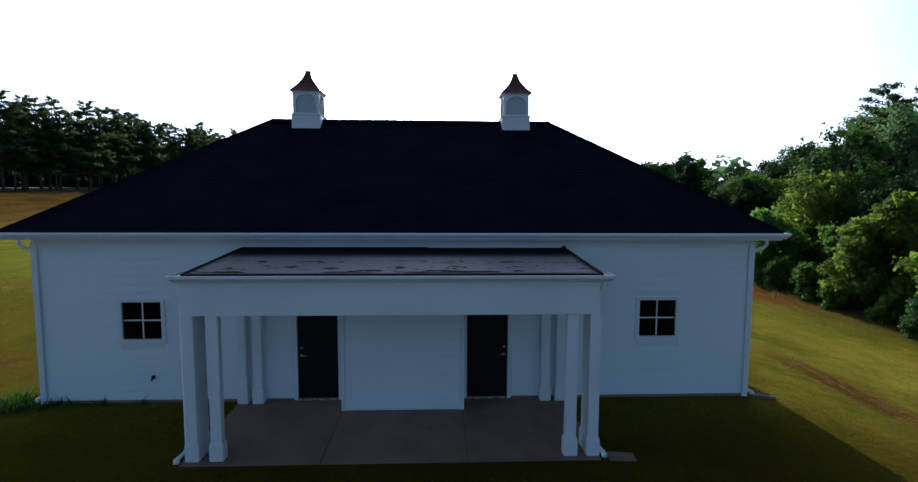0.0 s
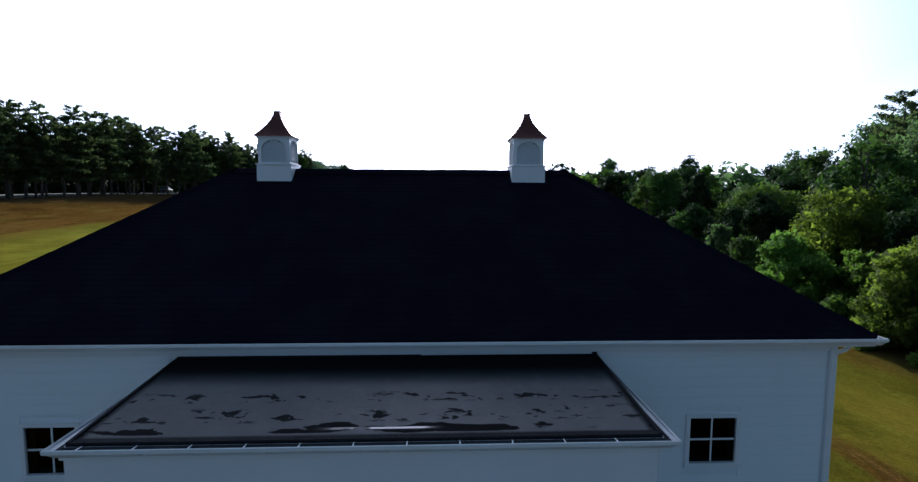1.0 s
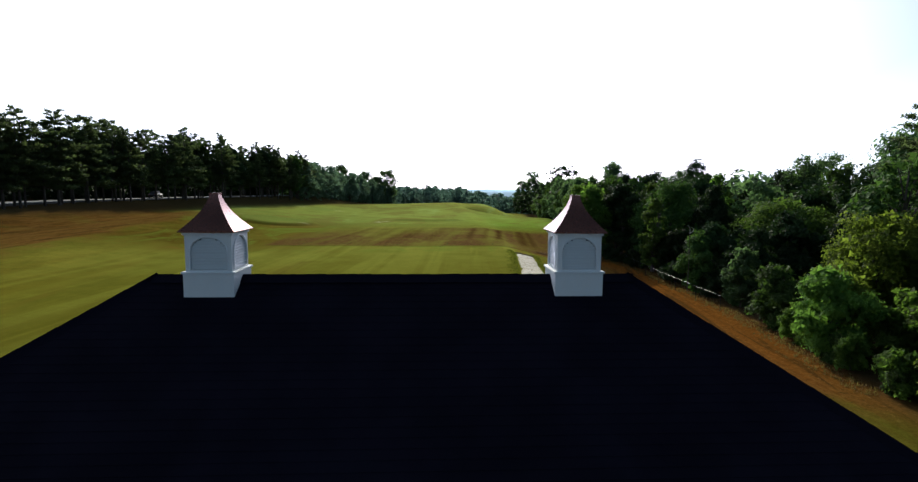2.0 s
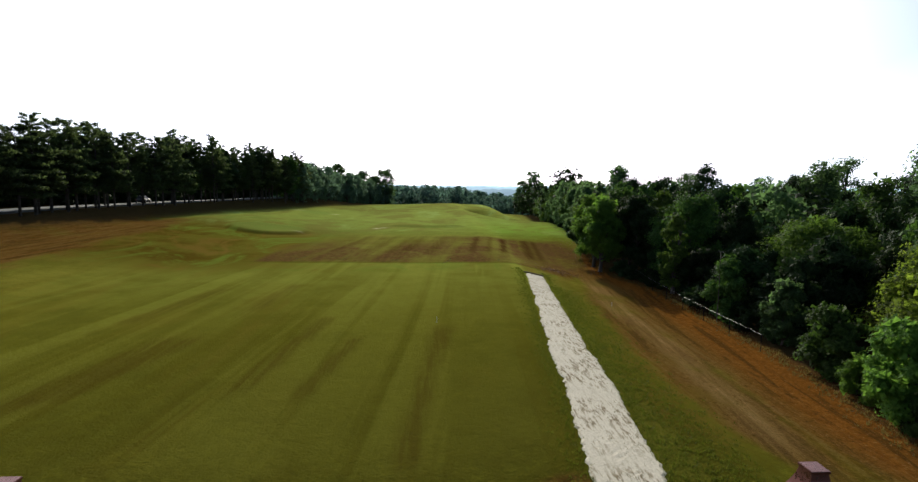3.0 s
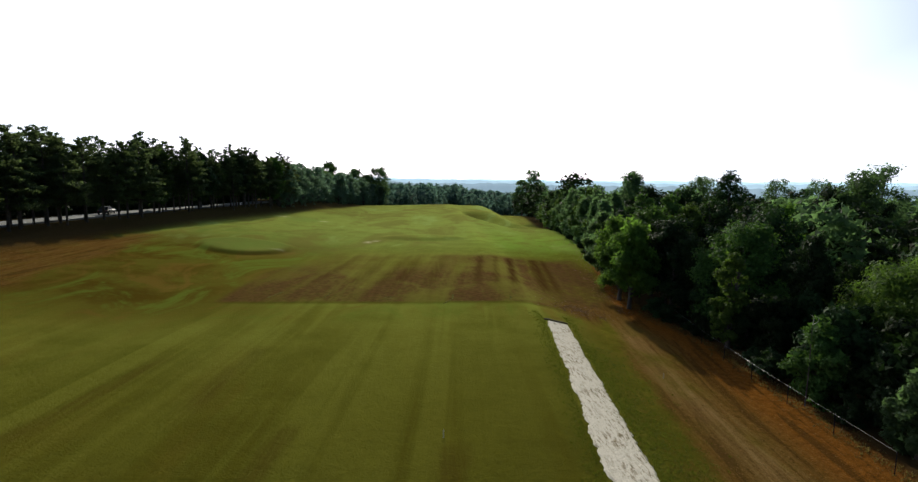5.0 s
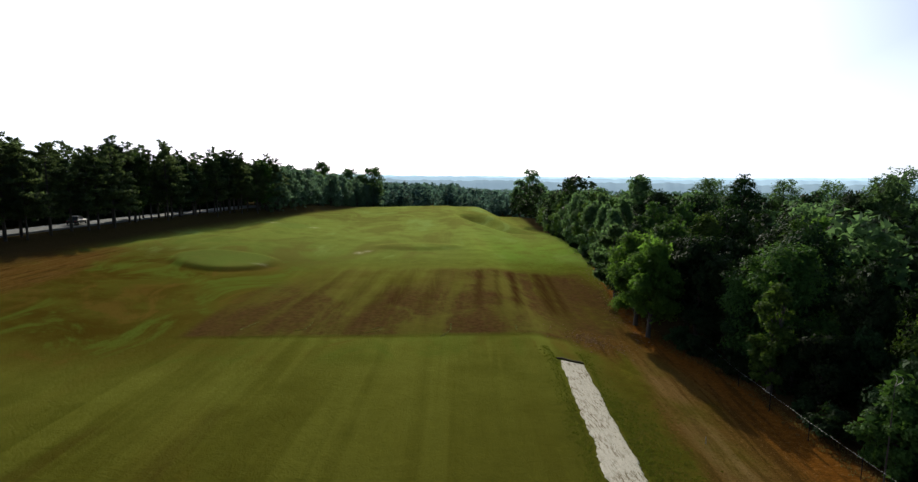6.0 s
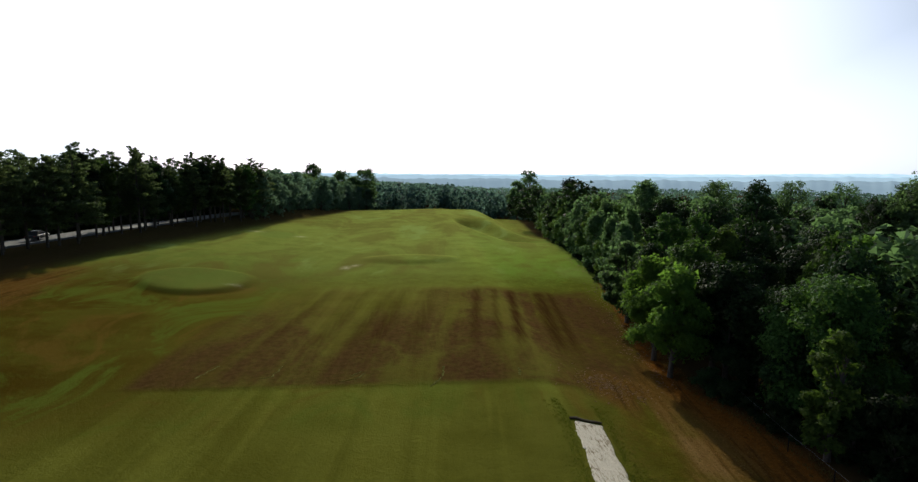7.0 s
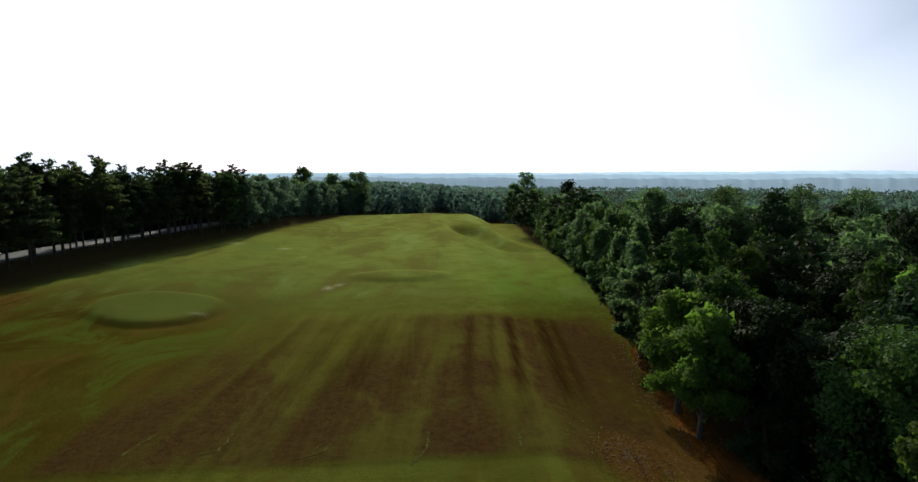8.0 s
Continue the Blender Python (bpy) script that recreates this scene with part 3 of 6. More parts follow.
    # the term south of the front wall paints the house's shade onto the lawn
    dull_shade = np.clip(smooth(-10, -26, X) * smooth(-52, -44, X) * smooth(50, 68, Y) * smooth(122, 96, Y) * (0.82 + 0.15 * smooth(-24, -34, X)) + 0.2 * smooth(-8, -16, X) * smooth(-40, -28, X) * smooth(55, 60, Y) * smooth(74, 66, Y) + 0.9 * smooth(0.5, -3, Y) + 0.62 * smooth(-7.5, -8.5, X) * smooth(13, 9, Y) * smooth(-26, -16, X) + 0.42 * np.exp(-((X - np.interp(Y, [15, 60], [10.0, 14.0])) / 1.7) ** 2) * smooth(15, 20, Y) * smooth(63, 58, Y), 0, 1)
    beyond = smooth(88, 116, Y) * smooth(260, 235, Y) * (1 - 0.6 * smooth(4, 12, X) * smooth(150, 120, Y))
    patchy = smooth(54, 66, Y) * smooth(135, 108, Y) * smooth(-12, -22, X) + 0.7 * smooth(56, 60, Y) * smooth(66, 63, Y) * smooth(16, 12, X)
    sand = np.zeros_like(X)
    for sx, sy, hw, hl in SCRAPES:
        sand = np.maximum(sand, 0.5 * np.exp(-((X - sx) / hw) ** 2 - ((Y - sy) / hl) ** 2))
    # mask for the painted brightening of the farther turf
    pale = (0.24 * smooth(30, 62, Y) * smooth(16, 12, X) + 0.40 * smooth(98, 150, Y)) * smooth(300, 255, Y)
    rough = smooth(15.2, 14.2, Y) * smooth(8.5, 6.5, X) * (0.45 + 0.55 * smooth(-6, -9, X)) + 0.3 * smooth(15, 5, Y) * smooth(8, 10, X) + 0.95 * np.exp(-((X - np.interp(Y, [15, 60], [10.2, 14.4])) / 2.0) ** 2) * smooth(15, 20, Y) * smooth(64, 58, Y)
    tan = np.exp(-((X - np.interp(Y, [18, 26, 34, 46, 60], [14.4, 15.8, 16.6, 17.0, 18.8])) / 1.25) ** 2) * smooth(17, 22, Y) * smooth(66, 56, Y)
    for name, v in (("tan", tan), ("patchy", np.clip(patchy, 0, 1)), ("wedge", wedge), ("beyond", beyond), ("sand", sand), ("dull_shade", dull_shade), ("rough", rough), ("streak", streak), ("green", np.clip(green, 0, 1)), ("pale", pale), ("red", red), ("wood", wood), ("dirt", dirt), ("plough", plough), ("lush", lush), ("mown", mown), ("dry", dry)):
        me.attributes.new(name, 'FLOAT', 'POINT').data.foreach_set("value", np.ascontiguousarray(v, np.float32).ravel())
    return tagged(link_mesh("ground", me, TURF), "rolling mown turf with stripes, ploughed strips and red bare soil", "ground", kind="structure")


build_ground()


STRIP_Y, STRIP_X = [14.4, 16.5, 19.7, 23.7, 29, 38.5, 48, 57.9], [6.45, 6.65, 7.0, 7.6, 8.05, 9.2, 10.35, 11.6]


def build_blanket():
    """A ragged pale strip laid along the edge of the field."""
    r = np.random.RandomState(8)
    n, m = 230, 15
    ys = np.linspace(14.3, 57.9, n)
    cx = np.interp(ys, STRIP_Y, STRIP_X)
    hw = np.interp(ys, STRIP_Y, [0.75, 1.33, 1.3, 1.28, 1.24, 1.08, 1.04, 1.05])
    jl, jr = np.cumsum(r.randn(n) * 0.03), np.cumsum(r.randn(n) * 0.03)
    jl, jr = jl - np.convolve(jl, np.ones(31) / 31, 'same') + r.randn(n) * 0.035, jr - np.convolve(jr, np.ones(31) / 31, 'same') + r.randn(n) * 0.025
    verts, faces = [], []
    for i in range(n):
        for j in range(m):
            u = j / (m - 1)
            x = cx[i] - (hw[i] + jl[i]) + u * (2 * hw[i] + jl[i] + jr[i])
            lift = 0.05 + 0.006 * r.randn() * (0.3 + u * (1 - u) * 3)
            if j in (0, m - 1) or i in (0, n - 1):
                lift = -0.03
            verts.append((x, ys[i], float(land(x, ys[i])) + max(lift, 0.02) if lift > 0 else float(land(x, ys[i])) + lift))
    for i in range(n - 1):
        for j in range(m - 1):
            a = i * m + j
            faces.append((a, a + 1, a + m + 1, a + m))
    me = bpy.data.meshes.new("erosion_blanket")
    me.from_pydata(verts, [], faces)
    strip = tagged(link_mesh("erosion_blanket", me, BLANKET), "pale frayed erosion blanket strip lying beside the turf", "erosion blanket")
    bm = bmesh.new()
    pts = [(10.4 + 0.45 * i, 58.05 + 0.12 * math.sin(i * 1.7), float(land(10.4 + 0.45 * i, 58.1)) + 0.06) for i in range(6)]
    add_tube(bm, pts, [0.07, 0.10, 0.09, 0.11, 0.09, 0.06], 7)
    part("rolled_end", bm, painted("wet_soil", (0.075, 0.052, 0.028), 0.9), strip, "dark soil-covered rolled end")


build_blanket()


# ---- the building ----
EX, EY0, EY1, EZ = 8.07, -0.37, 8.26, 3.685      # eaves
RX, RY, RZ = 3.88, 3.945, 6.525                  # ridge
WX, WY1, WZ = 7.62, 7.89, 3.565                 # walls
house = empty("house", (0, 0, 0), "white clapboard house with dark hip roof and columned porch", "house")

OPENINGS = [(-5.92, -5.11, 1.39, 2.19), (5.17, 5.98, 1.39, 2.19), (-2.30, -1.39, 0.0, 2.08), (1.36, 2.29, 0.0, 2.08)]


def wall_with_holes(name, x0, x1, y0, y1, z0, z1, holes):
    """A wall along x, built of blocks round its openings."""
    bm = bmesh.new()
    cuts = sorted({x0, x1, *[h[0] for h in holes], *[h[1] for h in holes]})
    for a, b in zip(cuts, cuts[1:]):
        inside = [h for h in holes if h[0] <= a + 1e-6 and h[1] >= b - 1e-6]
        z = z0
        for h in sorted(inside, key=lambda q: q[2]):
            if h[2] - z > 1e-4:
                add_box(bm, a, b, y0, y1, z, h[2])
            z = h[3]
        add_box(bm, a, b, y0, y1, z, z1)
    bmesh.ops.remove_doubles(bm, verts=bm.verts, dist=1e-5)
    return part(name, bm, SIDING, house)


wall_with_holes("front_wall", -WX, WX, 0.012, 0.20, -0.6, WZ, OPENINGS)
box("back_wall", (-WX, WX, WY1 - 0.19, WY1 - 0.012, -0.6, WZ), SIDING, house)
for sx, nm in ((-1, "left_wall"), (1, "right_wall")):
    box(nm, (sx * (WX - 0.012), sx * (WX - 0.2), 0.2, WY1 - 0.19, -0.6, WZ), SIDING, house)
box("inner_floor", (-WX + 0.2, WX - 0.2, 0.2, WY1 - 0.2, -0.2, 0.02), DARK_ROOM, house)
box("inner_partition", (-WX + 0.2, WX - 0.2, 1.6, 1.7, 0.02, WZ), DARK_ROOM, house)
box("ceiling_panel", (-WX + 0.2, WX - 0.2, 0.2, WY1 - 0.2, WZ - 0.06, WZ - 0.01), DARK_ROOM, house)

BOARD = {}


def board_mesh(length):
    """One lap board, thicker at its foot, of the given length along x."""
    key = round(length, 3)
    if key not in BOARD:
        bm = bmesh.new()
        prof = [(0.0, 0.0), (-0.017, 0.0), (-0.017, 0.012), (-0.004, 0.186), (0.0, 0.186)]
        ends = [[bm.verts.new((x, y, z)) for y, z in prof] for x in (0, length)]
        for j in range(5):
            bm.faces.new((ends[0][j], ends[0][(j + 1) % 5], ends[1][(j + 1) % 5], ends[1][j]))
        bm.faces.new(ends[0][::-1])
        bm.faces.new(ends[1])
        bmesh.ops.recalc_face_normals(bm, faces=bm.faces)
        me = bpy.data.meshes.new("siding_board")
        bm.to_mesh(me)
        bm.free()
        me.materials.append(SIDING)
        BOARD[key] = me
    return BOARD[key]


def clad(x0, x1, place, turn, holes=(), z0=0.06, z1=3.34, step=0.178):
    """Boards from x0 to x1 along a wall whose own x axis is turned and moved to its place."""
    z = z0
    k = 0
    base = pose(*place, 0, 0, turn)
    while z < z1:
        spans = [(x0, x1)]
        for a, b, h0, h1 in holes:
            if h0 - 0.09 < z + 0.178 and h1 + 0.09 > z:
                nxt = []
                for s, t in spans:
                    if a - 0.075 > s and b + 0.075 < t:
                        nxt += [(s, a - 0.075), (b + 0.075, t)]
                    else:
                        nxt.append((s, t))
                spans = nxt
        for s, t in spans:
            ob = link_mesh("siding_board", board_mesh(t - s), None, house)
            ob.matrix_basis = base @ Matrix.Translation((s, 0, z))
        z += step
        k += 1


CORE = (-1.21, 1.26)      # the block between the doors stands forward
clad(-WX + 0.09, -3.55, (0, 0.010, 0), 0, OPENINGS[:1])
clad(3.55, WX - 0.09, (0, 0.010, 0), 0, OPENINGS[1:2])
clad(-3.55, CORE[0], (0, 0.010, 0), 0, OPENINGS[2:3], z1=2.7)
clad(CORE[1], 3.55, (0, 0.010, 0), 0, OPENINGS[3:4], z1=2.7)
clad(0.09, WY1 - 0.09, (WX - 0.010, 0, 0), 90)
clad(-WY1 + 0.09, -0.09, (-WX + 0.010, 0, 0), -90)
box("door_bay", (CORE[0], CORE[1], -0.58, 0.011, -0.02, 2.74), SIDING, house)
clad(CORE[0] + 0.06, CORE[1] - 0.06, (0, -0.582, 0), 0, (), 0.05, 2.55)
for x in CORE:
    box("corner_trim", (x - 0.035, x + 0.035, -0.612, -0.54, 0.0, 2.73), WHITE, house)
for x in (-WX, WX):
    for y in (-0.004, WY1):
        box("corner_trim", (x - 0.06, x + 0.06, y - 0.05, y + 0.05, -0.05, WZ - 0.1), WHITE, house)
box("frieze_board", (-WX - 0.02, WX + 0.02, -0.03, 0.01, 3.36, WZ), WHITE, house)
box("foundation", (-WX + 0.02, WX - 0.02, -0.004, 0.02, -0.5, 0.055), CONCRETE, house)


def window(a, b, z0, z1):
    w = empty("window_unit", ((a + b) / 2, 0, (z0 + z1) / 2))
    w.parent = house
    hx, hz = (b - a) / 2, (z1 - z0) / 2

    def bar(name, x0, x1, zz0, zz1, y0, y1, material=WHITE, bevel=0.004):
        box(name, (x0, x1, y0, y1, zz0, zz1), material, w, bevel=bevel)
    bar("casing", -hx - 0.075, -hx, -hz - 0.06, hz + 0.075, -0.035, 0.06)
    bar("casing", hx, hx + 0.075, -hz - 0.06, hz + 0.075, -0.035, 0.06)
    bar("casing", -hx, hx, hz, hz + 0.075, -0.034, 0.06)
    bar("sill", -hx - 0.09, hx + 0.09, -hz - 0.085, -hz - 0.0, -0.06, 0.07)
    bar("muntin", -0.014, 0.014, -hz, hz, 0.016, 0.046)
    bar("muntin", -hx, -0.014, -0.016, 0.016, 0.014, 0.048)
    bar("muntin", 0.014, hx, -0.016, 0.016, 0.014, 0.048)
    for x0, x1 in ((-hx, -0.014), (0.014, hx)):
        for q0, q1 in ((-hz, -0.016), (0.016, hz)):
            bm = bmesh.new()
            add_box(bm, x0, x1, 0.028, 0.034, q0, q1)
            part("pane", bm, GLASS, w)


for o in OPENINGS[:2]:
    window(*o)


def door(a, b, z1, handle_side):
    d = empty("entry_door", ((a + b) / 2, 0, 0.0))
    d.parent = house
    hx = (b - a) / 2
    bm = bmesh.new()
    add_box(bm, -hx + 0.02, hx - 0.02, 0.035, 0.085, 0.03, z1 - 0.02, 0.004)
    part("door_leaf", bm, BLACK_DOOR, d, "flush black painted door leaf")
    box("jamb", (-hx - 0.06, -hx + 0.02, -0.03, 0.10, 0.02, z1 + 0.06), WHITE, d)
    box("jamb", (hx - 0.02, hx + 0.06, -0.03, 0.10, 0.02, z1 + 0.06), WHITE, d)
    box("head", (-hx + 0.02, hx - 0.02, -0.03, 0.10, z1 - 0.02, z1 + 0.06), WHITE, d)
    box("threshold", (-hx + 0.02, hx - 0.02, -0.03, 0.12, 0.0, 0.028), CHROME, d)
    bm = bmesh.new()
    hx2 = handle_side * (hx - 0.10)
    add_tube(bm, [(hx2, 0.036, 1.0), (hx2, -0.02, 1.0)], [0.032, 0.028], 14)
    add_tube(bm, [(hx2, -0.02, 1.0), (hx2 - handle_side * 0.05, -0.026, 1.0), (hx2 - handle_side * 0.13, -0.022, 0.997)], [0.012, 0.011, 0.008], 10)
    part("lever_handle", bm, CHROME, d, "brushed steel lever handle", True)
    bm = bmesh.new()
    add_tube(bm, [(hx2, 0.036, 1.16), (hx2, 0.012, 1.16)], [0.03, 0.026], 14)
    part("deadbolt", bm, CHROME, d, "", True)


door(-2.30, -1.39, 2.08, -1)
door(1.36, 2.29, 2.08, 1)


# roof in courses
def hip_roof():
    bm = bmesh.new()
    n = 36
    lift = 0.006

    def ring(f):
        """Corner points of the roof at the fraction f of its height."""
        x, z = EX + (RX - EX) * f, EZ + (RZ - EZ) * f
        y0, y1 = EY0 + (RY - EY0) * f, EY1 + (RY - EY1) * f
        return [(-x, y0, z), (x, y0, z), (x, y1, z), (-x, y1, z)]
    rng = np.random.RandomState(4)
    last = None
    for i in range(n + 1):
        c = ring(min(i / n, 1.0))
        under = [bm.verts.new((x, y, z)) for x, y, z in c] if i else [bm.verts.new((x, y, z - 0.02)) for x, y, z in c]
        if last:
            for s in range(4):
                bm.faces.new((last[s], last[(s + 1) % 4], under[(s + 1) % 4], under[s]))
        if i < n:
            over = [bm.verts.new((x, y, z + lift)) for x, y, z in c]
            for s in range(4):
                bm.faces.new((under[s], under[(s + 1) % 4], over[(s + 1) % 4], over[s]))
            last = over
    bmesh.ops.remove_doubles(bm, verts=bm.verts, dist=1e-4)
    bmesh.ops.recalc_face_normals(bm, faces=bm.faces)
    me = bpy.data.meshes.new("roof")
    bm.to_mesh(me)
    bm.free()
    roof = link_mesh("roof", me, SHINGLE, house, "near-black asphalt shingle hip roof")
    # deck below the courses and cap pieces along ridge and hips
    bm = bmesh.new()
    lo, hi = ring(0), ring(1)
    low = [bm.verts.new((x, y, z - 0.02)) for x, y, z in lo]
    r0, r1 = bm.verts.new((-RX, RY, RZ - 0.02)), bm.verts.new((RX, RY, RZ - 0.02))
    bm.faces.new((low[0], low[1], r1, r0))
    bm.faces.new((low[1], low[2], r1))
    bm.faces.new((low[2], low[3], r0, r1))
    bm.faces.new((low[3], low[0], r0))
    part("roof_deck", bm, SHINGLE, roof)
    cap = bmesh.new()
    for s, t in (((-0.15, -0.085), (0.0, 0.03)), ((0.0, 0.03), (0.15, -0.085))):
        v = [cap.verts.new((x, w, z + (0.006 if x else 0.0))) for x in (0, 0.30) for w, z in (s, t)]
        cap.faces.new((v[0], v[1], v[3], v[2]))
    mc = bpy.data.meshes.new("ridge_cap")
    cap.to_mesh(mc)
    cap.free()
    mc.materials.append(SHINGLE)
    runs = [((-RX, RY, RZ), (RX, RY, RZ))] + [(c, (math.copysign(RX, c[0]), RY, RZ)) for c in lo]
    for a, b in runs:
        a, b = Vector(a), Vector(b)
        d = (b - a)
        m = int(d.length / 0.24)
        rot = d.to_track_quat('X', 'Z').to_matrix().to_4x4()
        for j in range(m):
            ob = link_mesh("ridge_cap", mc, None, roof)
            ob.matrix_basis = Matrix.Translation(a + d * (j / m) + Vector((0, 0, 0.012 + 0.006 * rng.rand()))) @ rot
    return roof


hip_roof()
box("soffit", (-EX + 0.04, EX - 0.04, EY0 + 0.04, EY1 - 0.04, 3.54, 3.565), WHITE, house)
bm = bmesh.new()
sweep(bm, [(0, 0), (0.024, 0), (0.024, 0.14), (0, 0.14)], [(-EX + 0.03, EY0 + 0.03, 3.535), (EX - 0.03, EY0 + 0.03, 3.535), (EX - 0.03, EY1 - 0.03, 3.535), (-EX + 0.03, EY1 - 0.03, 3.535)], True)
part("fascia", bm, WHITE, house)

GUTTER_PROFILE = [(0.0, 0.0), (0.055, 0.0), (0.085, 0.045), (0.115, 0.07), (0.118, 0.115), (0.108, 0.122), (0.104, 0.114), (0.106, 0.076), (0.078, 0.054), (0.050, 0.008), (0.006, 0.008), (0.006, 0.092), (0.0, 0.092)]

TROUGH_PROFILE = [(0.0075, 0.094), (0.0075, 0.0095), (0.049, 0.0095), (0.077, 0.057), (0.073, 0.062), (0.047, 0.0145), (0.0105, 0.0145), (0.0105, 0.094)]


def gutter(path, closed, z, hangers, parent, wide=1.0):
    bm = bmesh.new()
    sweep(bm, [(u * wide, v) for u, v in GUTTER_PROFILE], [(x, y, z) for x, y in path], closed)
    g = part("gutter", bm, GUTTER, parent, "white enamelled eaves gutter")
    bm = bmesh.new()
    sweep(bm, [(u * wide, v) for u, v in TROUGH_PROFILE], [(x, y, z) for x, y in path], closed)
    part("gutter_inside", bm, TROUGH, g, "mottled dark inside of the gutter")
    bm = bmesh.new()
    add_box(bm, -0.008, 0.008, -0.112, -0.05, 0.098, 0.106)
    add_box(bm, -0.006, 0.006, -0.05, 0.0, 0.094, 0.099)
    add_box(bm, -0.011, 0.011, -0.112, -0.104, 0.08, 0.106)
    me = bpy.data.meshes.new("gutter_hanger")
    bm.to_mesh(me)
    bm.free()
    me.materials.append(GUTTER)
    for x, y, turn in hangers:
        ob = link_mesh("gutter_hanger", me, None, g)
        ob.matrix_basis = pose(x, y, z, 0, 0, turn) @ Matrix.Diagonal((1, wide, 1, 1))
    return g


gx, gy0, gy1 = EX - 0.006, EY0 + 0.006, EY1 - 0.006
hang = [(-7.7 + 0.635 * i, gy0, 0) for i in range(25)] + [(gx, 0.2 + 0.65 * i, 90) for i in range(12)] + [(-gx, 0.2 + 0.65 * i, -90) for i in range(12)]
gutter([(-gx, gy0), (gx, gy0), (gx, gy1), (-gx, gy1)], True, 3.57, hang, house)


def downspout(pts, parent, foot=True):
    bm = bmesh.new()
    add_tube(bm, pts, [0.042] * len(pts), 10)
    if foot:
        x, y, z = pts[-1]
        add_tube(bm, [(x, y, z + 0.01), (x, y - 0.02, z - 0.06)], [0.05, 0.05], 10)
    return part("downspout", bm, GUTTER, parent, "white metal downspout with elbows", True)


for s in (-1, 1):
    downspout([(s * (EX - 0.02), 0.15, 3.50), (s * (EX - 0.02), 0.15, 3.40), (s * (EX - 0.10), 0.15, 3.32), (s * (WX + 0.10), 0.15, 3.24), (s * (WX + 0.06), 0.15, 3.12), (s * (WX + 0.055), 0.15, 0.22), (s * (WX + 0.07), 0.12, 0.12), (s * (WX + 0.22), 0.05, 0.06)], house)
for x0, y0, tilt in ((7.80, -0.05, 8), (3.66, -2.66, 5)):
    sb = bmesh.new()
    add_box(sb, 0, 0.46, -0.11, 0.11, -0.05, 0.02, 0.012)
    add_box(sb, 0, 0.46, -0.11, -0.08, 0.015, 0.045, 0.01)
    add_box(sb, 0, 0.46, 0.08, 0.11, 0.015, 0.045, 0.01)
    ob = part("splash_block", sb, CONCRETE)
    ob.matrix_basis = pose(x0, y0, float(land(x0 + 0.3, y0)) + 0.02, 0, 3, -tilt)
    tagged(ob, "grey concrete splash block on grass under a downspout", "splash block", "splash blocks")


# ---- porch ----
PX, PR, PY = 3.415, 3.50, -2.605        # roof edge
slab = empty("porch_slab", (0, 0, 0), "bare concrete porch slab with control joints", "slab", kind="structure")
for x0, x1 in ((-3.52, -1.222), (-1.218, 1.248), (1.252, 3.52)):
    box("slab_panel", (x0, x1, -2.74, -0.012 if abs(x0 + x1) > 1 else -0.59, -0.3, 0.015), CONCRETE, slab, bevel=0.008)

porch = empty("porch", (0, 0, 0), "white columned porch with low stained membrane roof", "porch")


def column(x, y, w, d, z1, name="column"):
    c = empty(name, (x, y, 0.015))
    c.parent = porch
    box("shaft", (-w / 2, w / 2, -d / 2, d / 2, 0.28, z1), WHITE, c, bevel=0.008)
    box("plinth", (-w / 2 - 0.026, w / 2 + 0.026, -d / 2 - 0.026, d / 2 + 0.026, 0.0, 0.28), WHITE, c, bevel=0.012)
    box("plinth_moulding", (-w / 2 - 0.02, w / 2 + 0.02, -d / 2 - 0.02, d / 2 + 0.02, 0.28, 0.315), WHITE, c, bevel=0.012)
    return c


for s in (-1, 1):
    column(s * 3.375 + 0.03, -2.38, 0.18, 0.46, 2.47)
    column(s * 2.985 + 0.035, -2.53, 0.185, 0.14, 2.47)
    column(s * 3.40, -0.10, 0.17, 0.17, 2.72, "pilaster")
    column(s * 3.08, -0.10, 0.19, 0.17, 2.72, "pilaster")
box("front_beam", (-3.46, 3.46, -2.61, -2.30, 2.485, 3.06), WHITE, porch, bevel=0.01)
for s in (-1, 1):
    box("side_beam", (s * 3.16, s * 3.458, -2.299, -0.03, 2.487, 3.06), WHITE, porch, bevel=0.01)
box("porch_ceiling", (-3.16, 3.16, -2.299, -0.02, 2.75, 2.79), WHITE, porch)
box("bed_moulding", (-3.49, 3.49, -2.645, -2.60, 2.985, 3.055), WHITE, porch, bevel=0.012)


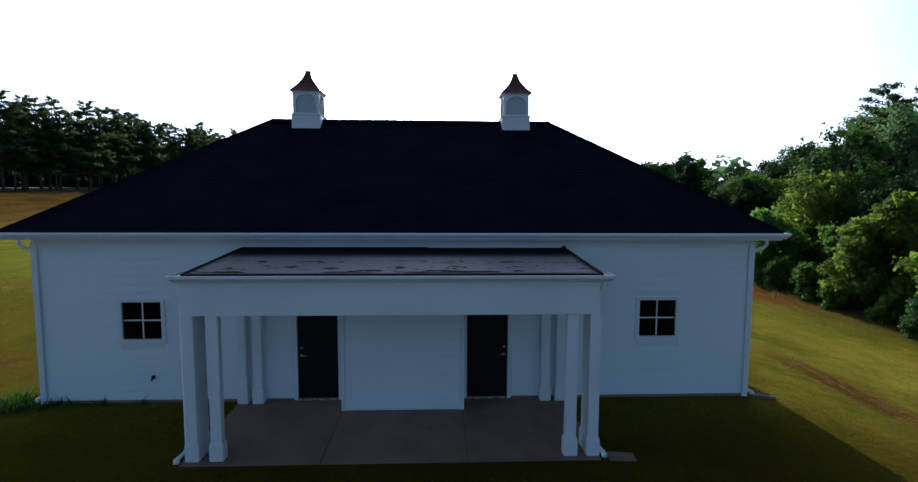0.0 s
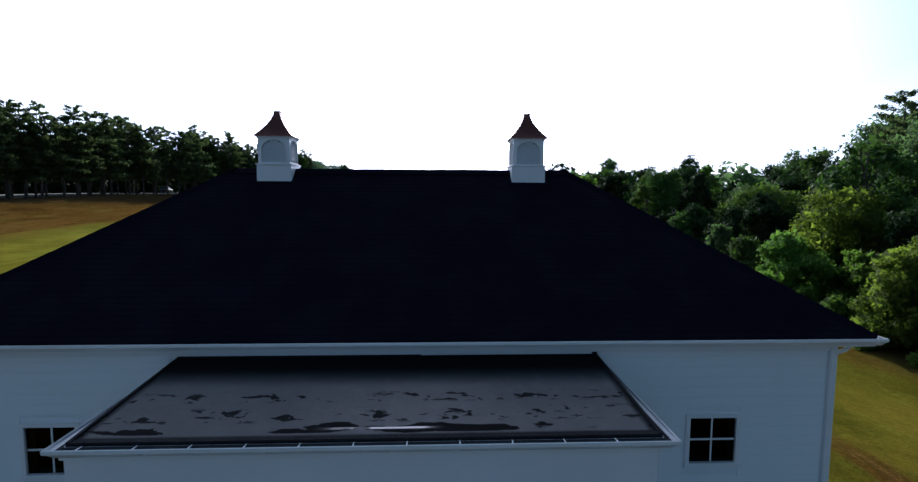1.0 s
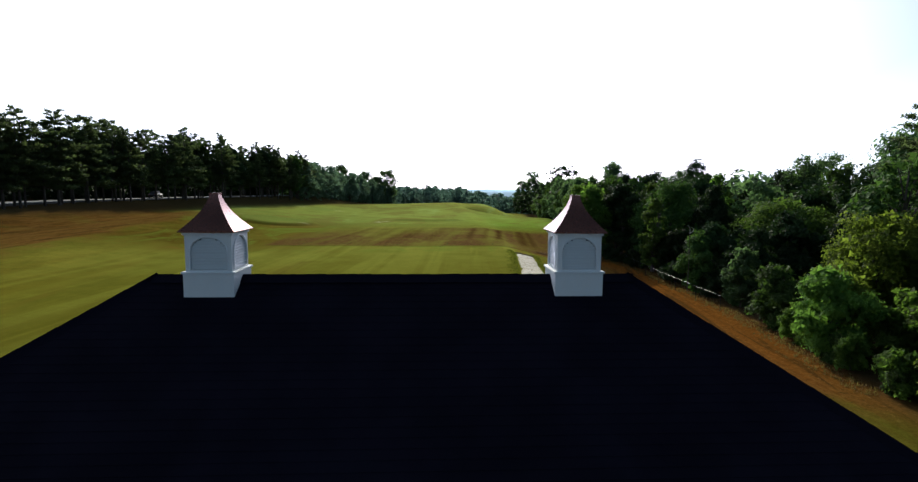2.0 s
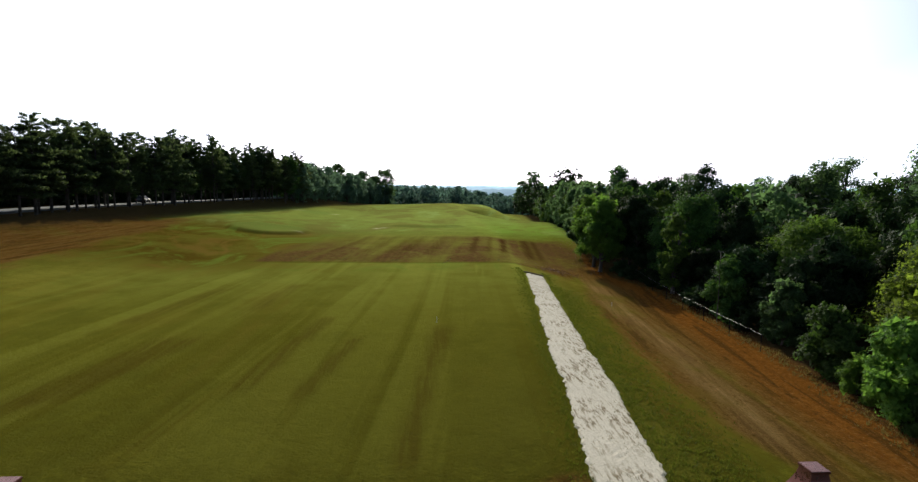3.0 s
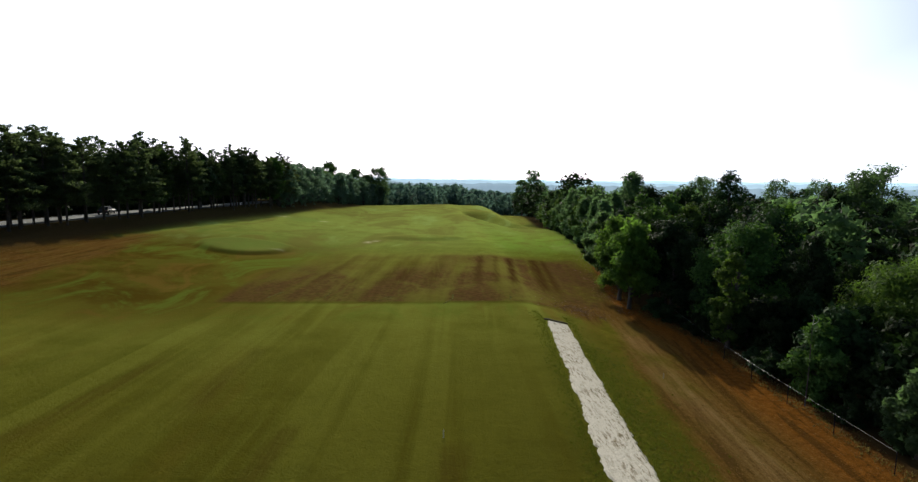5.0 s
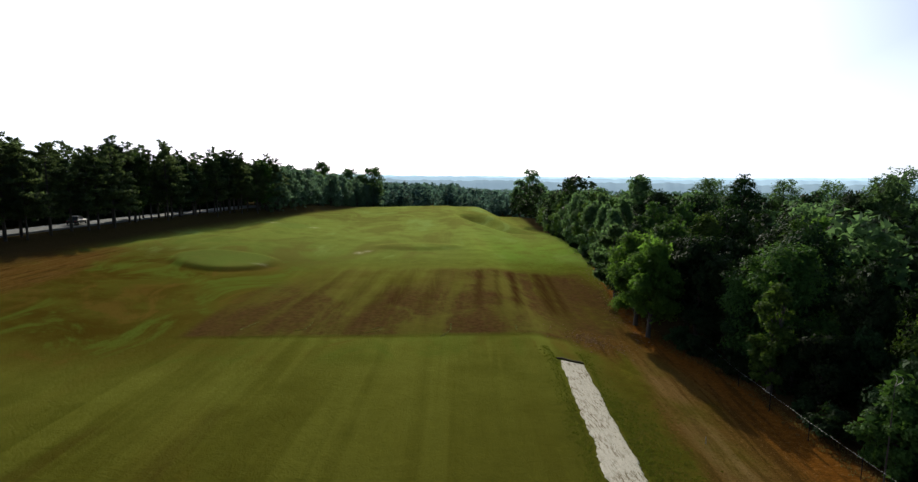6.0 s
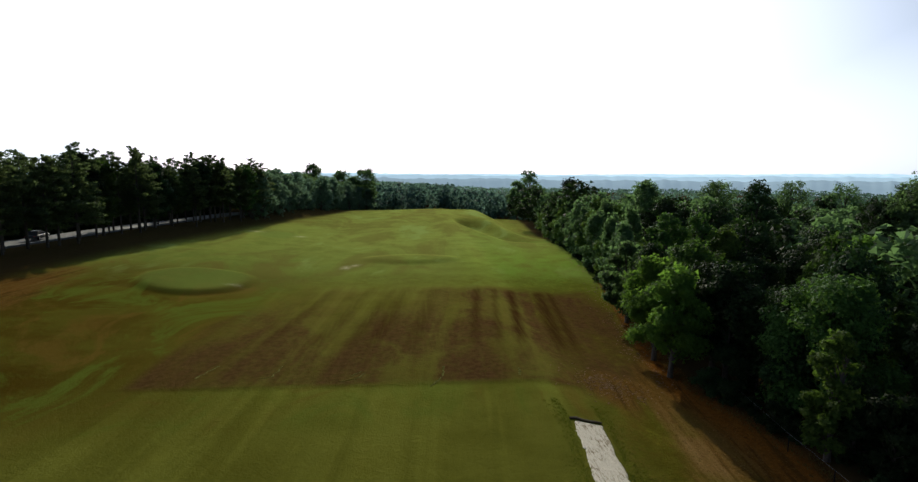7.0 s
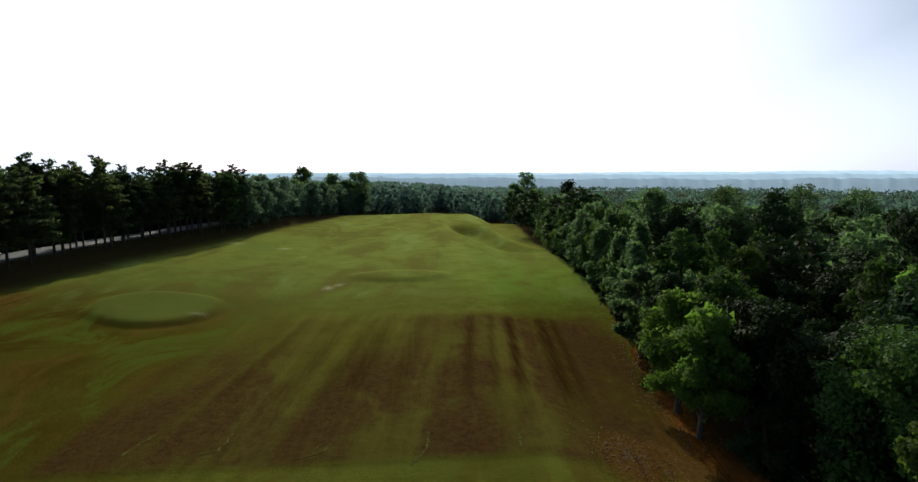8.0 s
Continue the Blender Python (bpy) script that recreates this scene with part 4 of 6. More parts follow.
def membrane_roof():
    nx, ny = 120, 100
    xs, ys = np.linspace(-PX + 0.02, PR - 0.02, nx), np.linspace(PY, -0.01, ny)
    X, Y = np.meshgrid(xs, ys)
    Z = 3.160 + (Y - PY) / -PY * 0.165 + 0.004 * soft_noise(X, Y, 2.5, 2)
    verts = np.stack([X, Y, Z], -1).reshape(-1, 3)
    i = np.arange(nx * ny).reshape(ny, nx)
    faces = np.stack([i[:-1, :-1], i[:-1, 1:], i[1:, 1:], i[1:, :-1]], -1).reshape(-1, 4)
    me = bpy.data.meshes.new("roof_membrane")
    me.from_pydata(verts.tolist(), [], faces.tolist())
    me.shade_smooth()
    f = (Y - PY) / -PY
    wet = 0.68 * smooth(0.20, 0.10, f) * smooth(0.055, 0.075, f) * (0.72 + 0.28 * smooth(-1.9, -0.6, X)) * (1 - 0.35 * smooth(1.2, 1.9, X))
    blot = np.maximum(smooth(0.36, 0.40, f) * smooth(0.50, 0.46, f), smooth(0.15, 0.19, f) * smooth(0.33, 0.28, f)) * 0.95
    # dark lower edge; the upper band paints the house's reflection into the sheet
    rim = np.maximum(smooth(0.06, 0.035, f), 0.92 * smooth(0.60, 0.82, f))
    rim = np.maximum(rim, 0.9 * smooth(-0.09, -0.07, np.maximum(-X - PX, X - PR)))
    pool = smooth(0.088, 0.098, f) * smooth(0.122, 0.112, f) * smooth(-0.75, -0.35, X) * smooth(0.95, 0.6, X)
    for name, v in (("wet", wet), ("blot", blot), ("rim", rim), ("pool", pool)):
        me.attributes.new(name, 'FLOAT', 'POINT').data.foreach_set("value", np.ascontiguousarray(v, np.float32).ravel())
    link_mesh("roof_membrane", me, MEMBRANE, porch, "grey dusty roof membrane with dark wet stains")


membrane_roof()
box("roof_edge", (-PX, PR, PY - 0.015, PY + 0.09, 3.06, 3.178), EDGE_METAL, porch, "dark drip edge", 0.01)
box("roof_body", (-PX + 0.03, PR - 0.03, PY + 0.09, -0.012, 3.061, 3.14), WHITE, porch)
for s, px in ((-1, PX), (1, PR)):
    bm = bmesh.new()
    v = [bm.verts.new(p) for p in [(s * (px - 0.035), PY, 3.06), (s * (px + 0.006), PY, 3.06), (s * (px + 0.006), PY, 3.185), (s * (px - 0.035), PY, 3.185),
                                   (s * (px - 0.035), -0.008, 3.06), (s * (px + 0.006), -0.008, 3.06), (s * (px + 0.006), -0.008, 3.345), (s * (px - 0.035), -0.008, 3.345)]]
    for q in ((0, 1, 2, 3), (7, 6, 5, 4), (0, 4, 5, 1), (1, 5, 6, 2), (2, 6, 7, 3), (3, 7, 4, 0)):
        bm.faces.new([v[j] for j in q])
    part("rake_edge", bm, EDGE_METAL, porch, "dark metal rake edge")
box("wall_flashing", (-PX, 0.55, -0.03, -0.008, 3.29, 3.358), EDGE_METAL, porch)
box("wall_flashing", (0.552, PR, -0.03, -0.008, 3.29, 3.343), EDGE_METAL, porch)
box("flashing_end", (PR - 0.09, PR - 0.002, -0.055, -0.031, 3.30, 3.385), EDGE_METAL, porch, "bent-up dark metal flashing end")
hang = [(-3.23 + 0.615 * i, PY - 0.020, 0) for i in range(11)]
gutter([(-PX - 0.010, -0.05), (-PX - 0.010, PY - 0.020), (PR + 0.010, PY - 0.020), (PR + 0.010, -0.05)], False, 3.05, hang, porch, 1.3)
for s in (-1, 1):
    downspout([(s * 3.52 + (0.04 if s > 0 else 0), -2.45, 3.05), (s * 3.52 + (0.04 if s > 0 else 0), -2.45, 2.95), (s * 3.51, -2.42, 2.80), (s * 3.505, -2.42, 0.25), (s * 3.51, -2.46, 0.14), (s * 3.60, -2.62, 0.06)], porch)
bib = bmesh.new()
add_box(bib, -5.36, -5.30, -0.05, -0.005, 0.53, 0.60, 0.006)
add_tube(bib, [(-5.33, -0.04, 0.56), (-5.33, -0.09, 0.55), (-5.33, -0.10, 0.50)], [0.018, 0.02, 0.016], 8)
part("hose_bib", bib, EDGE_METAL, house, "small dark hose tap")


# ---- cupolas ----
def cupola():
    """A square louvred roof lantern; its origin is the ridge line at its middle."""
    c = empty("cupola", (0, 0, 0), "white louvred cupola with flared copper roof", "cupola", "cupolas on the ridge")
    z_low, z_fl, z_eave, z_top = -0.34, 0.11, 0.77, 1.335
    hb, hw, he = 0.385, 0.352, 0.425
    box("base", (-hb, hb, -hb, hb, z_low, z_fl), WHITE, c, bevel=0.006)
    box("flange", (-hb - 0.025, hb + 0.025, -hb - 0.025, hb + 0.025, z_fl, z_fl + 0.035), WHITE, c, bevel=0.01)
    box("cornice", (-hw - 0.03, hw + 0.03, -hw - 0.03, hw + 0.03, z_eave - 0.06, z_eave - 0.005), WHITE, c, bevel=0.012)
    box("back_board", (-hw + 0.07, hw - 0.07, -hw + 0.07, hw - 0.07, z_fl + 0.035, z_eave - 0.06), painted("cupola_inside", (0.10, 0.11, 0.12), 0.8), c)
    z0, z1 = z_fl + 0.035, z_eave - 0.06
    ow, spring = 0.27, z0 + 0.30
    top = z1 - 0.035
    arch = [(-ow, z0 + 0.03)] + [(-ow * math.cos(math.pi * j / 14), spring + (top - spring) * math.sin(math.pi * j / 14)) for j in range(15)] + [(ow, z0 + 0.03)]

    def half(z):
        if z <= spring:
            return ow
        return ow * math.sqrt(max(0.0, 1 - ((z - spring) / (top - spring)) ** 2))
    for turn in range(4):
        rot = Matrix.Rotation(math.pi / 2 * turn, 4, 'Z')
        bm = bmesh.new()
        for y in (-hw, -hw + 0.035):
            inner = [bm.verts.new((x, y, z)) for x, z in arch]
            outer = []
            for j, (x, z) in enumerate(arch):
                if j == 0:
                    outer.append(bm.verts.new((-hw, y, z0)))
                elif j == len(arch) - 1:
                    outer.append(bm.verts.new((hw, y, z0)))
                else:
                    a = math.pi * (j - 1) / 14
                    outer.append(bm.verts.new((-hw if j < 5 else hw if j > 11 else -hw + 2 * hw * (j - 5) / 6 if 5 <= j <= 11 else 0, y, z1 if 5 <= j <= 11 else z0 + (z1 - z0) * (0.4 + 0.15 * (j if j < 5 else 16 - j)))))
            for j in range(len(arch) - 1):
                bm.faces.new((inner[j], inner[j + 1], outer[j + 1], outer[j]))
            bm.faces.new((inner[0], outer[0], outer[-1], inner[-1]))
            if y == -hw:
                first = inner
            else:
                for j in range(len(arch)):
                    k = (j + 1) % len(arch)
                    bm.faces.new((first[j], first[k], inner[k], inner[j]))
        bm.transform(rot)
        face = part("face_frame", bm, WHITE, c)
        bm = bmesh.new()
        pts = [(x * 1.045, -hw - 0.006, z if j in (0, len(arch) - 1) else z + 0.012) for j, (x, z) in enumerate(arch)]
        add_tube(bm, pts, [0.011] * len(pts), 6)
        bm.transform(rot)
        part("arch_bead", bm, WHITE, face)
        z = z0 + 0.05
        while z < top - 0.03:
            h = half(z + 0.02) - 0.004
            if h > 0.05:
                bm = bmesh.new()
                v = [bm.verts.new(p) for p in [(-h, -hw + 0.006, z - 0.012), (h, -hw + 0.006, z - 0.012), (h, -hw + 0.006, z - 0.004), (-h, -hw + 0.006, z - 0.004),
                                               (-h, -hw + 0.05, z + 0.028), (h, -hw + 0.05, z + 0.028), (h, -hw + 0.05, z + 0.036), (-h, -hw + 0.05, z + 0.036)]]
                for q in ((0, 1, 2, 3), (7, 6, 5, 4), (0, 4, 5, 1), (1, 5, 6, 2), (2, 6, 7, 3), (3, 7, 4, 0)):
                    bm.faces.new([v[j] for j in q])
                bm.transform(rot)
                part("louvre", bm, WHITE, face)
            z += 0.044
    # bell-curved roof
    bm = bmesh.new()
    rings = []
    for j in range(13):
        t = j / 12
        r = 0.065 + (he - 0.065) * ((1 - t) ** 1.75 * 0.80 + (1 - t) * 0.20)
        z = z_eave + (z_top - z_eave) * t
        rings.append([bm.verts.new((sx * r, sy * r, z)) for sx, sy in ((-1, -1), (1, -1), (1, 1), (-1, 1))])
    under = [bm.verts.new((v.co.x, v.co.y, z_eave - 0.015)) for v in rings[0]]
    for a, b in zip([under] + rings, rings):
        for q in range(4):
            bm.faces.new((a[q], a[(q + 1) % 4], b[(q + 1) % 4], b[q]))
    bm.faces.new(under[::-1])
    bm.faces.new(rings[-1])
    part("cupola_roof", bm, COPPER, c, "brown weathered copper bell roof")
    box("roof_cap", (-0.075, 0.075, -0.075, 0.075, z_top, z_top + 0.022), COPPER, c, bevel=0.004)
    return c


first = cupola()
first.matrix_basis = pose(-2.87, RY, RZ)
copy_thing(first, pose(2.92, RY, RZ))


# ---- trees ----
def leaf_mesh(name, centres, normals, sizes, rng, aspect=0.55, fold=0.25):
    """Many small three-cornered leaves in one mesh."""
    n = len(centres)
    nor = normals / np.maximum(np.linalg.norm(normals, axis=1, keepdims=True), 1e-6)
    r = rng.randn(n, 3)
    u = np.cross(nor, r)
    u /= np.maximum(np.linalg.norm(u, axis=1, keepdims=True), 1e-6)
    w = np.cross(nor, u)
    s = np.asarray(sizes).reshape(-1, 1)
    a = centres - u * s * 0.5
    b = centres + u * s * 0.42 + w * s * aspect * 0.62 + nor * s * fold * 0.3
    d = centres + u * s * 0.30 - w * s * aspect * 0.62 - nor * s * fold * 0.3
    v = np.stack([a, b, d], 1).reshape(-1, 3)
    me = bpy.data.meshes.new(name)
    me.vertices.add(3 * n)
    me.vertices.foreach_set("co", v.astype(np.float32).ravel())
    me.loops.add(3 * n)
    me.loops.foreach_set("vertex_index", np.arange(3 * n, dtype=np.int32))
    me.polygons.add(n)
    me.polygons.foreach_set("loop_start", np.arange(0, 3 * n, 3, dtype=np.int32))
    me.update(calc_edges=True)
    return me


def broadleaf(seed, height, radius, clumps, leaves, leaf, low=0.18, material=None, name="tree", full=1.0):
    """A leafy tree: trunk and limbs in one mesh, the crown in another; its foot is at the origin."""
    rng = np.random.RandomState(seed)
    t = empty(name)
    cents, rads, hubs = [], [], []
    for i in range(clumps):
        f = (i + rng.rand()) / clumps
        z = height * (low + (0.90 - low) * f ** 0.9)
        g = (z / height - low) / (1 - low)
        wide = radius * (0.50 + 0.62 * math.sin(math.pi * min(1, g * 0.80 + 0.17))) * (1 - 0.45 * g ** 3)
        a = i * 2.39996 + 0.9 * rng.randn()
        q = max(wide - radius * 0.30, 0.1) * (0.62 + 0.45 * rng.rand())
        lobe = full * radius * (0.26 + 0.20 * rng.rand()) * (1 - 0.25 * g)
        hub = np.array((q * math.cos(a), q * math.sin(a), z))
        for _ in range(7):
            d = rng.randn(3) + np.array((0.5 * math.cos(a), 0.5 * math.sin(a), 0.35))
            d /= np.linalg.norm(d)
            cents.append(hub + d * lobe * (0.45 + 0.55 * rng.rand()) * np.array((1, 1, 0.8)))
            rads.append(lobe * (0.26 + 0.30 * rng.rand()))
            hubs.append(hub)
    cents, rads, hubs = np.array(cents), np.array(rads), np.array(hubs)
    bm = bmesh.new()
    lean = rng.randn(2) * 0.03 * height
    trunk = [(0, 0, -0.6)] + [(lean[0] * f * f + 0.05 * rng.randn(), lean[1] * f * f + 0.05 * rng.randn(), height * 0.86 * f) for f in np.linspace(0.04, 1, 7)]
    base = 0.018 * height + 0.03
    add_tube(bm, trunk, [base * 1.35, base * 1.1] + [base * (1 - 0.85 * f) for f in np.linspace(0.15, 1, 6)], 8)
    for c in hubs[::7]:
        f = min(max((c[2] - 0.16 * height) / (0.95 * height), 0.1), 0.85)
        p = np.array([lean[0] * f * f, lean[1] * f * f, height * 0.86 * f])
        mid = (p + c) / 2 + np.array([0, 0, 0.05 * height]) + rng.randn(3) * 0.12
        add_tube(bm, [tuple(p), tuple(mid), tuple(c)], [base * 0.45 * (1 - f * 0.6), base * 0.28 * (1 - f * 0.5), 0.012], 5, False)
    part("trunk", bm, BARK, t, "", True)
    w = rads ** 2
    pick = rng.choice(len(cents), leaves, p=w / w.sum())
    d = rng.randn(leaves, 3)
    d /= np.linalg.norm(d, axis=1, keepdims=True)
    rr = (0.3 + 0.9 * rng.rand(leaves) ** 0.7 + 0.5 * rng.rand(leaves) ** 6)[:, None]
    pos = cents[pick] + d * rr * rads[pick][:, None] * np.array([1.05, 1.05, 0.78])
    pos += 0.12 * leaf * rng.randn(leaves, 3)
    out = pos - hubs[pick]
    out /= np.maximum(np.linalg.norm(out, axis=1, keepdims=True), 1e-6)
    nor = out * 0.9 + d * 0.3 + np.array([0, 0, 0.55]) + 0.5 * rng.randn(leaves, 3)
    size = leaf * (0.6 + 0.8 * rng.rand(leaves))
    # a dense heart of larger sprays shuts out the light
    k = leaves // 5
    heart = rng.choice(len(cents), k, p=w / w.sum())
    inner = hubs[heart] * np.stack([0.25 + 0.75 * rng.rand(k)] * 2 + [np.ones(k)], -1)
    pos = np.concatenate([pos, inner + np.clip(rng.randn(k, 3), -1.8, 1.8) * 0.16 * full * radius * np.array([1, 1, 0.8])])
    nor = np.concatenate([nor, rng.randn(k, 3) + np.array([0, 0.6, 0.3])])
    size = np.concatenate([size, np.minimum(0.26 * radius, max(0.55, 1.3 * leaf)) * (0.6 + 0.6 * rng.rand(k))])
    me = leaf_mesh("crown", pos, nor, size, rng)
    link_mesh("crown", me, material or LEAF_A, t)
    return t


def pine(seed, height, spreading, branches, tufts, tuft, low=0.34, material=None, name="pine_tree"):
    """A tall bare-stemmed pine with layered ragged branches."""
    rng = np.random.RandomState(seed)
    t = empty(name)
    bm = bmesh.new()
    lean = rng.randn(2) * 0.012 * height
    stem = [(lean[0] * f * f, lean[1] * f * f, height * f if f > 0 else -0.5) for f in np.linspace(0, 0.98, 8)]
    base = 0.0115 * height + 0.03
    add_tube(bm, stem, [base * (1.15 - f) for f in np.linspace(0, 1.05, 8)], 8)
    ends, starts, wts = [], [], []
    for i in range(branches):
        f = low + (0.97 - low) * (i + rng.rand()) / branches
        g = (f - low) / (1 - low)
        ln = spreading * (0.35 + 0.75 * math.sin(math.pi * min(1.0, 0.22 + 0.68 * g))) * (0.45 + 0.75 * rng.rand()) * (1 - 0.62 * g)
        a = rng.rand() * 6.283
        p = np.array([lean[0] * f * f, lean[1] * f * f, height * f])
        e = p + np.array([ln * math.cos(a), ln * math.sin(a), ln * (0.02 + 0.45 * g * rng.rand()) + 0.1])
        add_tube(bm, [tuple(p), tuple((p + e) / 2 + np.array([0, 0, -0.06 * ln])), tuple(e)], [0.05 * (1 - 0.6 * g), 0.032 * (1 - 0.5 * g), 0.01], 4, False)
        starts.append(p)
        ends.append(e)
        wts.append(ln)
    part("trunk", bm, BARK, t, "", True)
    starts, ends, wts = np.array(starts), np.array(ends), np.array(wts)
    pick = rng.choice(branches, tufts, p=wts / wts.sum())
    u = (0.32 + 0.72 * rng.rand(tufts) ** 0.7)[:, None]
    axis = ends[pick] - starts[pick]
    pos = starts[pick] + axis * u + rng.randn(tufts, 3) * np.array([0.26, 0.26, 0.10]) * (0.35 + 0.25 * wts[pick])[:, None]
    nor = np.array([0, 0, 1.0]) + 0.75 * rng.randn(tufts, 3)
    me = leaf_mesh("crown", pos, nor, tuft * (0.6 + 0.8 * rng.rand(tufts)), rng, 0.30, 0.1)
    link_mesh("crown", me, material or NEEDLE, t)
    return t


def strew(sources, places, label, category, group):
    """Trees at (x, y, height factor), turned at random; the sources themselves take the first places."""
    rng = np.random.RandomState(len(places) + 11)
    used = set()
    for i, (x, y, s) in enumerate(places):
        k = i % len(sources)
        src = sources[k]
        wide = s * (0.74 + 0.34 * rng.rand())
        m = Matrix.LocRotScale((x, y, float(land(x, y)) - 0.05), Euler((0, 0, rng.rand() * 6.283)), (wide, wide, s))
        if k not in used:
            used.add(k)
            src.matrix_basis = m
            tagged(src, label, category, group)
        else:
            saved = src.matrix_basis.copy()
            src.matrix_basis = Matrix()
            copy_thing(src, m)
            src.matrix_basis = saved


def mass(name, sources, places, material, label):
    """A wood too far off to pick its trees apart, joined into one object; the sources are used up."""
    rng = np.random.RandomState(len(places) + 5)
    shapes = []
    for src in sources:
        got = []
        for o in src.children:
            co = np.empty(len(o.data.vertices) * 3, np.float32)
            o.data.vertices.foreach_get("co", co)
            tot, idx = np.empty(len(o.data.polygons), np.int32), np.empty(len(o.data.loops), np.int32)
            o.data.polygons.foreach_get("loop_total", tot)
            o.data.loops.foreach_get("vertex_index", idx)
            if o.name.startswith("crown"):
                got.append((co.reshape(-1, 3), tot, idx, 0))
        shapes.append(got)
    V, L, T, M = [], [], [], []
    base = 0
    for x, y, s in places:
        a, w = rng.rand() * 6.283, s * (0.85 + 0.35 * rng.rand())
        rot = np.array([[math.cos(a), math.sin(a), 0], [-math.sin(a), math.cos(a), 0], [0, 0, 1]])
        for co, tot, idx, slot in shapes[rng.randint(len(shapes))]:
            V.append((co * np.array([w, w, s])) @ rot + np.array([x, y, float(land(x, y)) - 0.05]))
            L.append(idx + base)
            T.append(tot)
            M.append(np.full(len(tot), slot, np.int32))
            base += len(co)
    V, L, T, M = np.concatenate(V), np.concatenate(L), np.concatenate(T), np.concatenate(M)
    me = bpy.data.meshes.new(name)
    me.vertices.add(len(V))
    me.vertices.foreach_set("co", V.astype(np.float32).ravel())
    me.loops.add(len(L))
    me.loops.foreach_set("vertex_index", L.astype(np.int32))
    me.polygons.add(len(T))
    me.polygons.foreach_set("loop_start", np.concatenate([[0], np.cumsum(T)[:-1]]).astype(np.int32))
    me.materials.append(material)
    me.polygons.foreach_set("material_index", M)
    me.update(calc_edges=True)
    for src in sources:
        for o in (*src.children, src):
            bpy.data.objects.remove(o)
    return tagged(link_mesh(name, me), label, "woods", kind="stuff")


def scatter(rng, x0, x1, y0, y1, step, keep, jitter=0.42):
    out = []
    y = y0
    row = 0
    while y < y1:
        x = x0 + (row % 2) * step * 0.5
        while x < x1:
            px, py = x + rng.randn() * step * jitter * 0.6, y + rng.randn() * step * jitter * 0.6
            if keep(px, py):
                out.append((px, py))
            x += step
        y += step * 0.9
        row += 1
    return out


rng = np.random.RandomState(21)


def past(x, y):
    """How deep a place lies in the east wood."""
    return x - float(edge_x(y))


def stand(x, y, top, r, clumps, leaves, leaf, low, material, seed, label, group, name="tree", category="tree", full=1.0):
    """One tree of its own shape whose crown reaches the given height above the house floor."""
    z = float(land(x, y)) - 0.05
    t = broadleaf(seed, (top - z) / 0.97, r, clumps, leaves, leaf, low, material, name, full)
    t.location = (x, y, z)
    return tagged(t, label, category, group)


# single trees that stand out: x, y, height of the top, radius, lobes, leaves, leaf length, foot of the crown
OWN = [(38.0, 49.5, 7.0, 5.4, 34, 17000, 0.27, 0.12), (26.1, 54.8, 7.4, 1.6, 26, 9000, 0.20, 0.05), (25.7, 43.7, 4.1, 2.0, 20, 8000, 0.19, 0.04),
       (25.8, 36.4, 3.4, 1.5, 24, 8000, 0.16, 0.03), (25.2, 31.0, 2.6, 2.2, 20, 9000, 0.19, 0.03), (27.4, 22.4, 2.3, 2.3, 17, 9000, 0.19, 0.04),
       (32.4, 31.0, 6.3, 4.2, 28, 16000, 0.22, 0.08), (30.8, 60.8, 9.1, 4.7, 32, 17000, 0.26, 0.10), (43.6, 73.2, 11.0, 2.5, 16, 7000, 0.27, 0.16),
       (50.0, 85.0, 10.0, 5.6, 30, 11000, 0.36, 0.15), (41.6, 92.3, 9.2, 3.7, 24, 9000, 0.32, 0.14), (36.0, 97.8, 11.0, 3.2, 20, 8000, 0.32, 0.16),
       (27.4, 91.6, 10.2, 2.7, 20, 8000, 0.30, 0.10), (24.9, 84.2, 9.0, 2.7, 20, 9000, 0.28, 0.10), (22.6, 68.5, 8.9, 3.1, 24, 14000, 0.24, 0.22), (23.0, 72.7, 9.1, 3.1, 24, 13000, 0.24, 0.2)]


def clear(x, y):
    """Whether a place is free of the single trees."""
    return all((x - q[0]) ** 2 + (y - q[1]) ** 2 > (0.8 * q[3] + 1.2) ** 2 for q in OWN)


# east wood: bushes and young trees at its edge, taller trees behind
near = [broadleaf(100 + i, 5.4, 2.3, (20, 26, 17, 23)[i], 8200, 0.21, 0.08, (LEAF_Y, LEAF_Y, LEAF_B, LEAF_Y)[i], "young_tree") for i in range(4)]
bush = [broadleaf(120 + i, 2.6, 1.7, 12, 3800, 0.18, 0.05, (LEAF_B, LEAF_A)[i % 2], "bush") for i in range(3)]
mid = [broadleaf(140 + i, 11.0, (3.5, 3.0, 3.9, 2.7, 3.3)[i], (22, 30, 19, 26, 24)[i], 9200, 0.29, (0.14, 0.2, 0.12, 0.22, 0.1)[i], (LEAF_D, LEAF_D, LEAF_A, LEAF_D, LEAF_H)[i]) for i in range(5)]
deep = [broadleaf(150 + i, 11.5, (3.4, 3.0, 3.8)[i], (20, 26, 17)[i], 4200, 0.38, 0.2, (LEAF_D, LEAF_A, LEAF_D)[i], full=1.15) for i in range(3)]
tall = [broadleaf(160 + i, 17.0, (4.6, 4.0, 5.2)[i], (26, 34, 22)[i], 9000, 0.36, (0.3, 0.25, 0.35)[i], (LEAF_H, LEAF_D, LEAF_H)[i], full=1.3) for i in range(2)]
